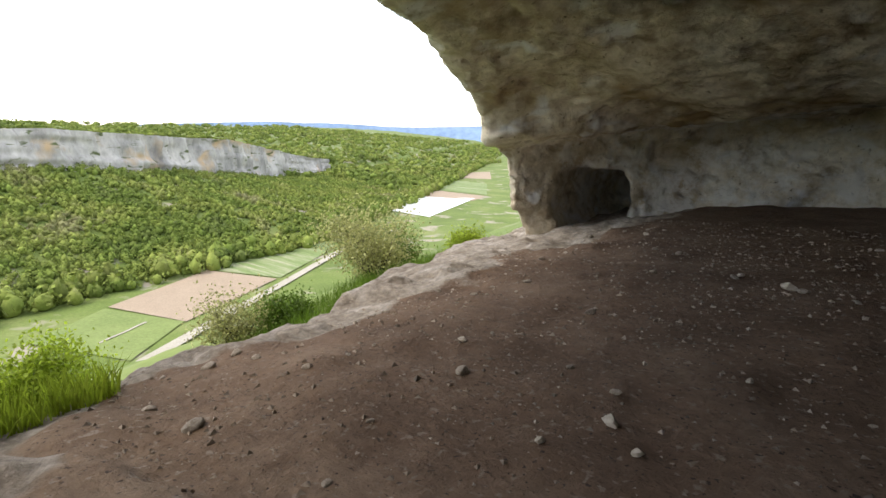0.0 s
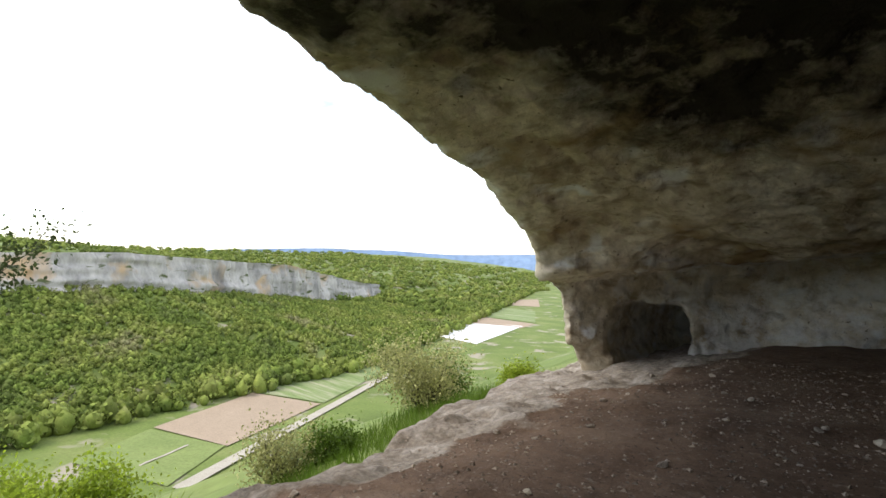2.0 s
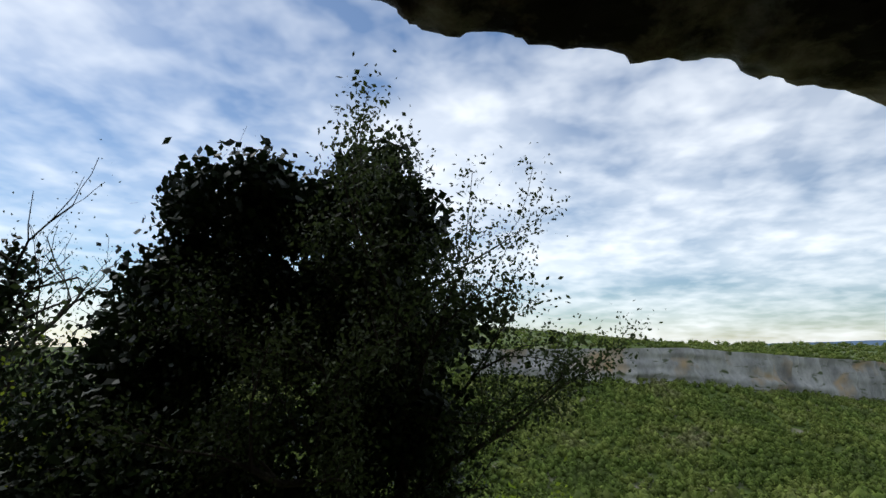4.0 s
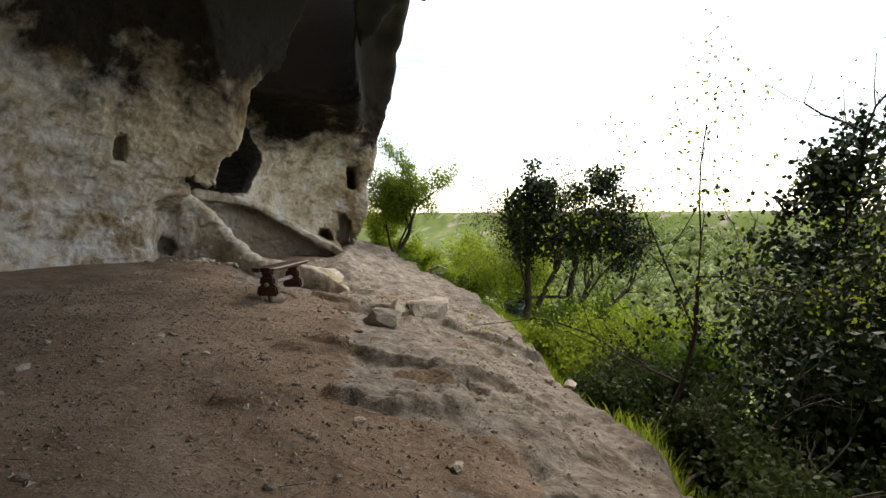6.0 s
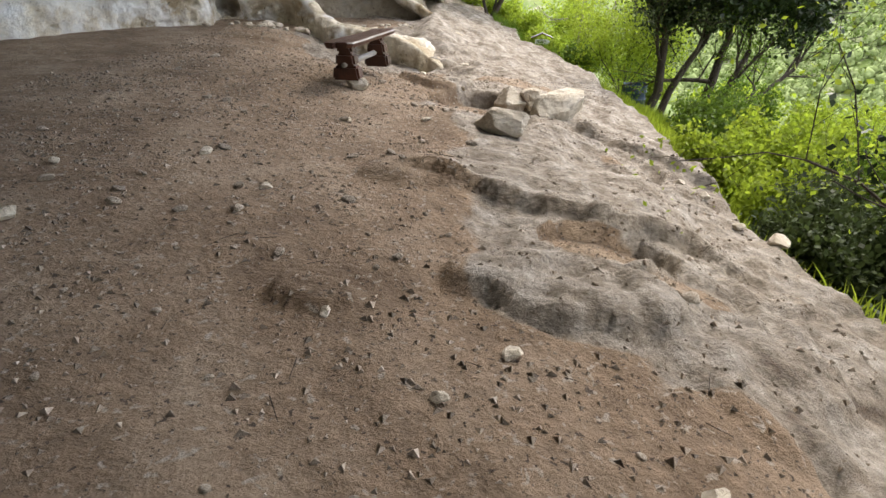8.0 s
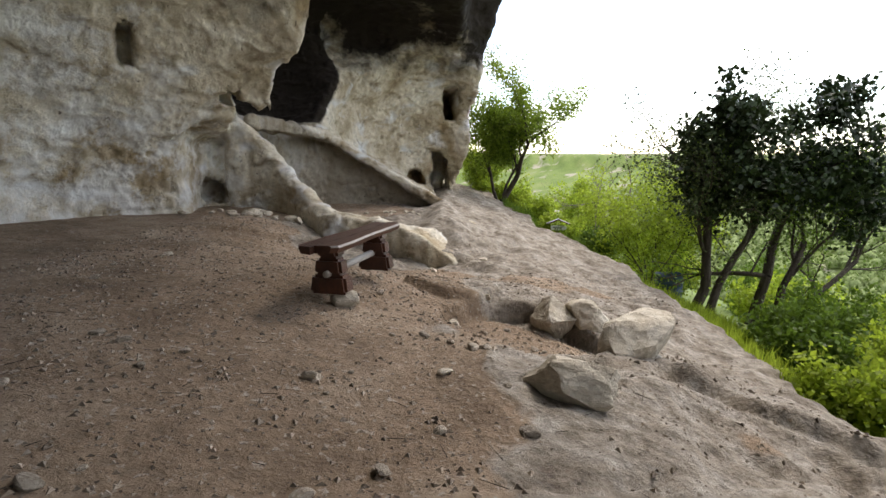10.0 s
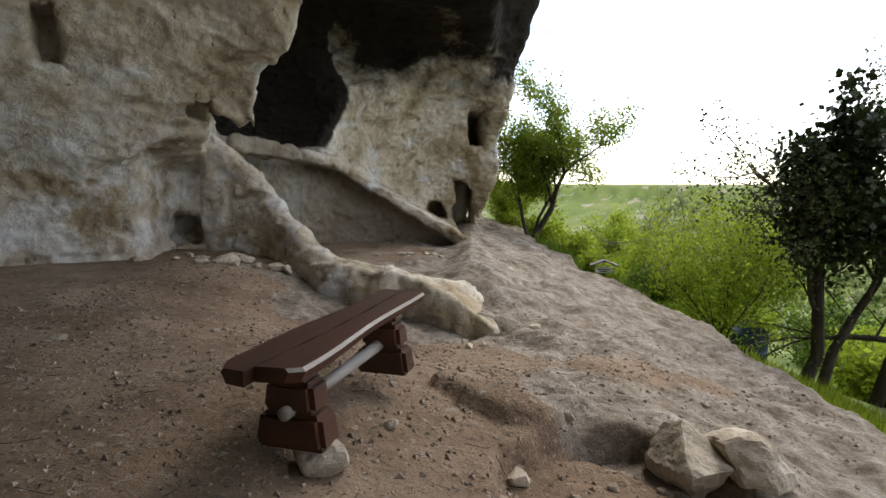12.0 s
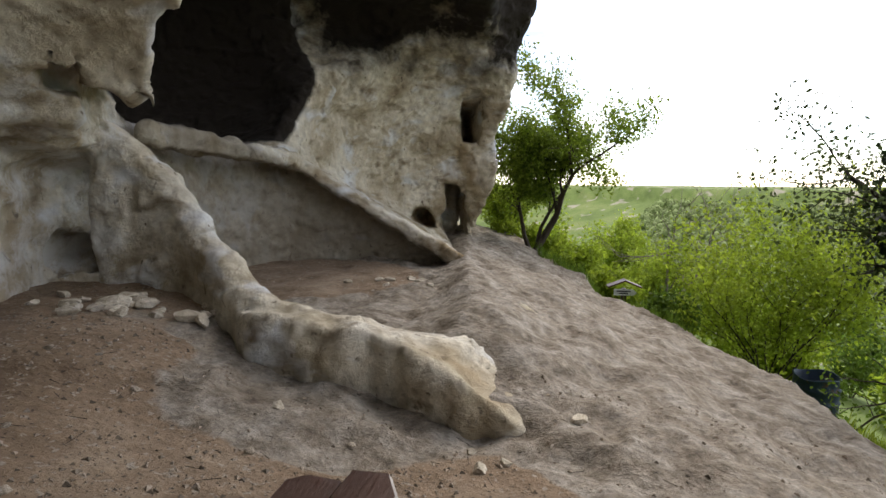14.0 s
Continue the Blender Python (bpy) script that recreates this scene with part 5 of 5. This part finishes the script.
for k, (x, y, s) in enumerate(((1.9, 5.9, 0.09), (2.0, 5.4, 0.08), (2.1, 5.0, 0.12), (2.25, 4.7, 0.10), (1.75, 6.1, 0.07), (2.3, 5.3, 0.06))):
    rock_at("stone", x, y, (s * 0.7, s * 0.55, s * 0.42), 30 + k, "grey stone on the grassy rock edge", 37 * k, 0.2, group="stones along the edge")
for k, (x, y, s) in enumerate(((-1.50, 4.46, 0.065), (-2.64, 3.8, 0.11), (-0.86, 3.21, 0.06), (-0.36, 2.74, 0.055), (-0.07, 3.02, 0.075), (0.50, 2.42, 0.09), (-1.35, 6.3, 0.09), (-0.62, 6.5, 0.07), (-2.1, 5.0, 0.08), (-2.9, 4.6, 0.07), (1.08, -3.06, 0.075), (0.9, -2.9, 0.05), (1.25, -2.75, 0.045), (0.84, -5.95, 0.10), (2.25, -3.5, 0.05), (-0.9, 10.9, 0.09), (-0.75, 11.0, 0.07), (-0.95, 11.15, 0.06), (-0.2, 11.5, 0.10), (-2.2, 11.2, 0.08), (-0.25, 9.0, 0.08))):
    rock_at("stone", x, y, (s * 0.62, s * 0.45, s * 0.36), 50 + k, "pale angular stone lying on the trodden earth", 53 * k, 0.3, group="stones on the earth")
rng = np.random.RandomState(8)
for k in range(34):
    x, y, s = rng.normal(-4.0, 0.5), rng.normal(12.25, 0.16), rng.uniform(0.05, 0.12)
    rock_at("stone", x, y, (s, s * 0.7, s * 0.5), 90 + k % 9, "broken stone in a heap under the rock hollow", rng.uniform(0, 360), 0.2, group="rubble under the hollow")
for k in range(10):
    x, y, s = rng.uniform(-2.6, -1.0), rng.uniform(14.9, 15.6), rng.uniform(0.04, 0.09)
    rock_at("stone", x, y, (s, s * 0.7, s * 0.5), 90 + k % 9, "small stone by the back wall of the chamber", rng.uniform(0, 360), 0.3, group="stones in the chamber")

# scattered stones, one by one, and the chips between them
shapes = []
for k in range(8):
    bm = bmesh.new()
    boulder_size = (1.0, 0.75, 0.5)
    bmesh.ops.create_icosphere(bm, subdivisions=2, radius=1)
    r2 = np.random.RandomState(200 + k)
    planes = [(n / np.linalg.norm(n), r2.uniform(0.55, 0.85)) for n in r2.normal(size=(7, 3))]
    for v in bm.verts:
        p = np.array(v.co)
        for n, c in planes:
            o = p @ n - c
            if o > 0:
                p = p - n * o
        v.co = Vector(p * np.array(boulder_size))
    me = bpy.data.meshes.new("small_stone")
    bm.to_mesh(me)
    bm.free()
    me.materials.append(M_PEBBLE)
    shapes.append(me)
rng = np.random.RandomState(77)
n = 900
near = rng.rand(n) < 0.6
PX = np.where(near, rng.uniform(-3.8, 1.4, n), rng.uniform(-2.5, 4.0, n))
PY = np.where(near, rng.uniform(1.4, 11.8, n), rng.uniform(-9.0, -1.8, n))
keep = np.flatnonzero((bareness(PX, PY) < 0.6) | (rng.rand(n) < 0.2))[:290]
for x, y, z in zip(PX[keep], PY[keep], terrace(PX[keep], PY[keep])):
    s = 0.020 + 0.042 * rng.rand() ** 2.5
    ob = new("small_stone", shapes[rng.randint(8)])
    ob.matrix_world = pose(x, y, z + s * 0.2, rng.uniform(-20, 20), rng.uniform(-20, 20), rng.uniform(0, 360)) @ Matrix.Scale(s, 4)
    tagged(ob, "small pale stone on the trodden earth", "stone", "small stones on the terrace")


def chips(n, seed):
    """Gravel and crumbs of earth, too many to count."""
    rng = np.random.RandomState(seed)
    P = np.column_stack([rng.uniform(-4.5, 2.3, n), rng.uniform(0.9, 12.0, n)])
    Q = np.column_stack([rng.uniform(-3.0, 4.6, n), rng.uniform(-9.5, -1.6, n)])[: n // 3]
    P = np.concatenate([P, Q])
    keep = bareness(P[:, 0], P[:, 1]) < rng.uniform(0.1, 1.6, len(P))
    keep &= vnoise(P[:, 0] * 1.6, P[:, 1] * 1.6, 3.3) > rng.uniform(-0.9, 0.7, len(P))
    P = P[keep]
    z = terrace(P[:, 0], P[:, 1])
    m = len(P)
    base = np.array([(1, 0, 0.1), (-0.5, 0.8, 0), (-0.6, -0.8, 0.1), (0.1, 0.1, 0.9), (0, 0, -0.8)], np.float32)
    v = base[None] * rng.uniform(0.6, 1.3, (m, 5, 1)) * (0.006 + 0.021 * rng.rand(m, 1, 1) ** 3)
    a = rng.uniform(0, 6.28, m)
    c, s = np.cos(a)[:, None], np.sin(a)[:, None]
    v = np.stack([v[..., 0] * c - v[..., 1] * s, v[..., 0] * s + v[..., 1] * c, v[..., 2] * 0.8], -1) + np.column_stack([P, z])[:, None]
    f = np.array([(0, 1, 3), (1, 2, 3), (2, 0, 3), (1, 0, 4), (2, 1, 4), (0, 2, 4)])
    ob = raw("gravel", v.reshape(-1, 3), (f[None] + 5 * np.arange(m)[:, None, None]).reshape(-1, 3), M_CHIPS, smooth=False)
    return tagged(ob, "gravel and stone chips strewn over the earth", "gravel", kind="stuff")


chips(42000, 4)


def twigs(n, seed):
    rng = np.random.RandomState(seed)
    x, y = rng.uniform(-3.5, 0.8, n), rng.uniform(1.5, 11.5, n)
    a, L = rng.uniform(0, 6.28, n), rng.uniform(0.04, 0.14, n)
    x1, y1 = x + L * np.cos(a), y + L * np.sin(a)
    z, z1 = terrace(x, y) + 0.005, terrace(x1, y1) + 0.007
    segs = [((x[k], y[k], z[k]), (x1[k], y1[k], z1[k]), 0.002, 0.0012) for k in range(n)]
    v, f = tubes(segs, 4)
    return tagged(raw("twigs", v, f, M_BARK), "dry twigs and straws strewn over the earth", "twigs", kind="stuff")


twigs(240, 6)


def drum():
    root = new("drum")
    x, y = 4.25, 15.9
    root.location = (x, y, slope_z(x, y) - 0.02)
    bm = bmesh.new()
    prof = [(0.30, 0.0), (0.31, 0.02), (0.30, 0.05), (0.30, 0.17), (0.318, 0.19), (0.30, 0.21), (0.30, 0.36), (0.318, 0.38), (0.30, 0.40), (0.30, 0.53), (0.312, 0.55), (0.30, 0.56), (0.285, 0.55), (0.285, 0.06), (0.0, 0.06)]
    n, rings = 32, []
    for r, z in prof:
        rings.append([bm.verts.new((max(r, 0.001) * math.cos(6.2832 * k / n), max(r, 0.001) * math.sin(6.2832 * k / n), z + (0.02 * math.sin(6.2832 * k / n * 3) if z > 0.5 else 0))) for k in range(n)])
    for a, b in zip(rings, rings[1:]):
        for k in range(n):
            bm.faces.new((a[k], a[(k + 1) % n], b[(k + 1) % n], b[k]))
    part("body", bm, M_BLUE, root)
    return tagged(root, "dented blue steel drum used as a litter bin", "drum")


drum()


def signpost():
    root = new("signpost")
    x, y = 2.12, 18.45
    z = slope_z(x, y)
    root.matrix_world = pose(x, y, z, 0, 0, -6)
    h = 0.58
    bm = bmesh.new()
    box(bm, (0.09, 0.09, h + 0.12), pose(0, 0.03, (h + 0.12) / 2 - 0.05), 0.008)
    part("post", bm, M_WOOD, root, smooth=False)
    bm = bmesh.new()
    pts = [(-0.20, 0.06), (0.16, 0.06), (0.23, 0.0), (0.16, -0.06), (-0.20, -0.06)]
    a = [bm.verts.new((px, -0.05, h + pz)) for px, pz in pts]
    b = [bm.verts.new((px, -0.025, h + pz)) for px, pz in pts]
    bm.faces.new(a)
    bm.faces.new(b[::-1])
    for k in range(5):
        bm.faces.new((a[k], b[k], b[(k + 1) % 5], a[(k + 1) % 5]))
    bmesh.ops.recalc_face_normals(bm, faces=bm.faces)
    board = part("arrow_board", bm, M_WHITE, root, "white pointed arrow board", smooth=False)
    for dz, w in ((0.022, 0.26), (-0.02, 0.18)):
        bm = bmesh.new()
        box(bm, (w, 0.004, 0.022), pose(-0.02, -0.054, h + dz))
        part("lettering", bm, M_INK, board, smooth=False)
    for side in (-1, 1):
        bm = bmesh.new()
        box(bm, (0.36, 0.26, 0.025), pose(side * 0.15, 0.02, h + 0.17, 0, side * 22, 0), 0.004)
        part("roof_board", bm, M_WOOD, root, smooth=False)
    return tagged(root, "small wooden signpost with a pitched roof and white arrow", "signpost")


signpost()
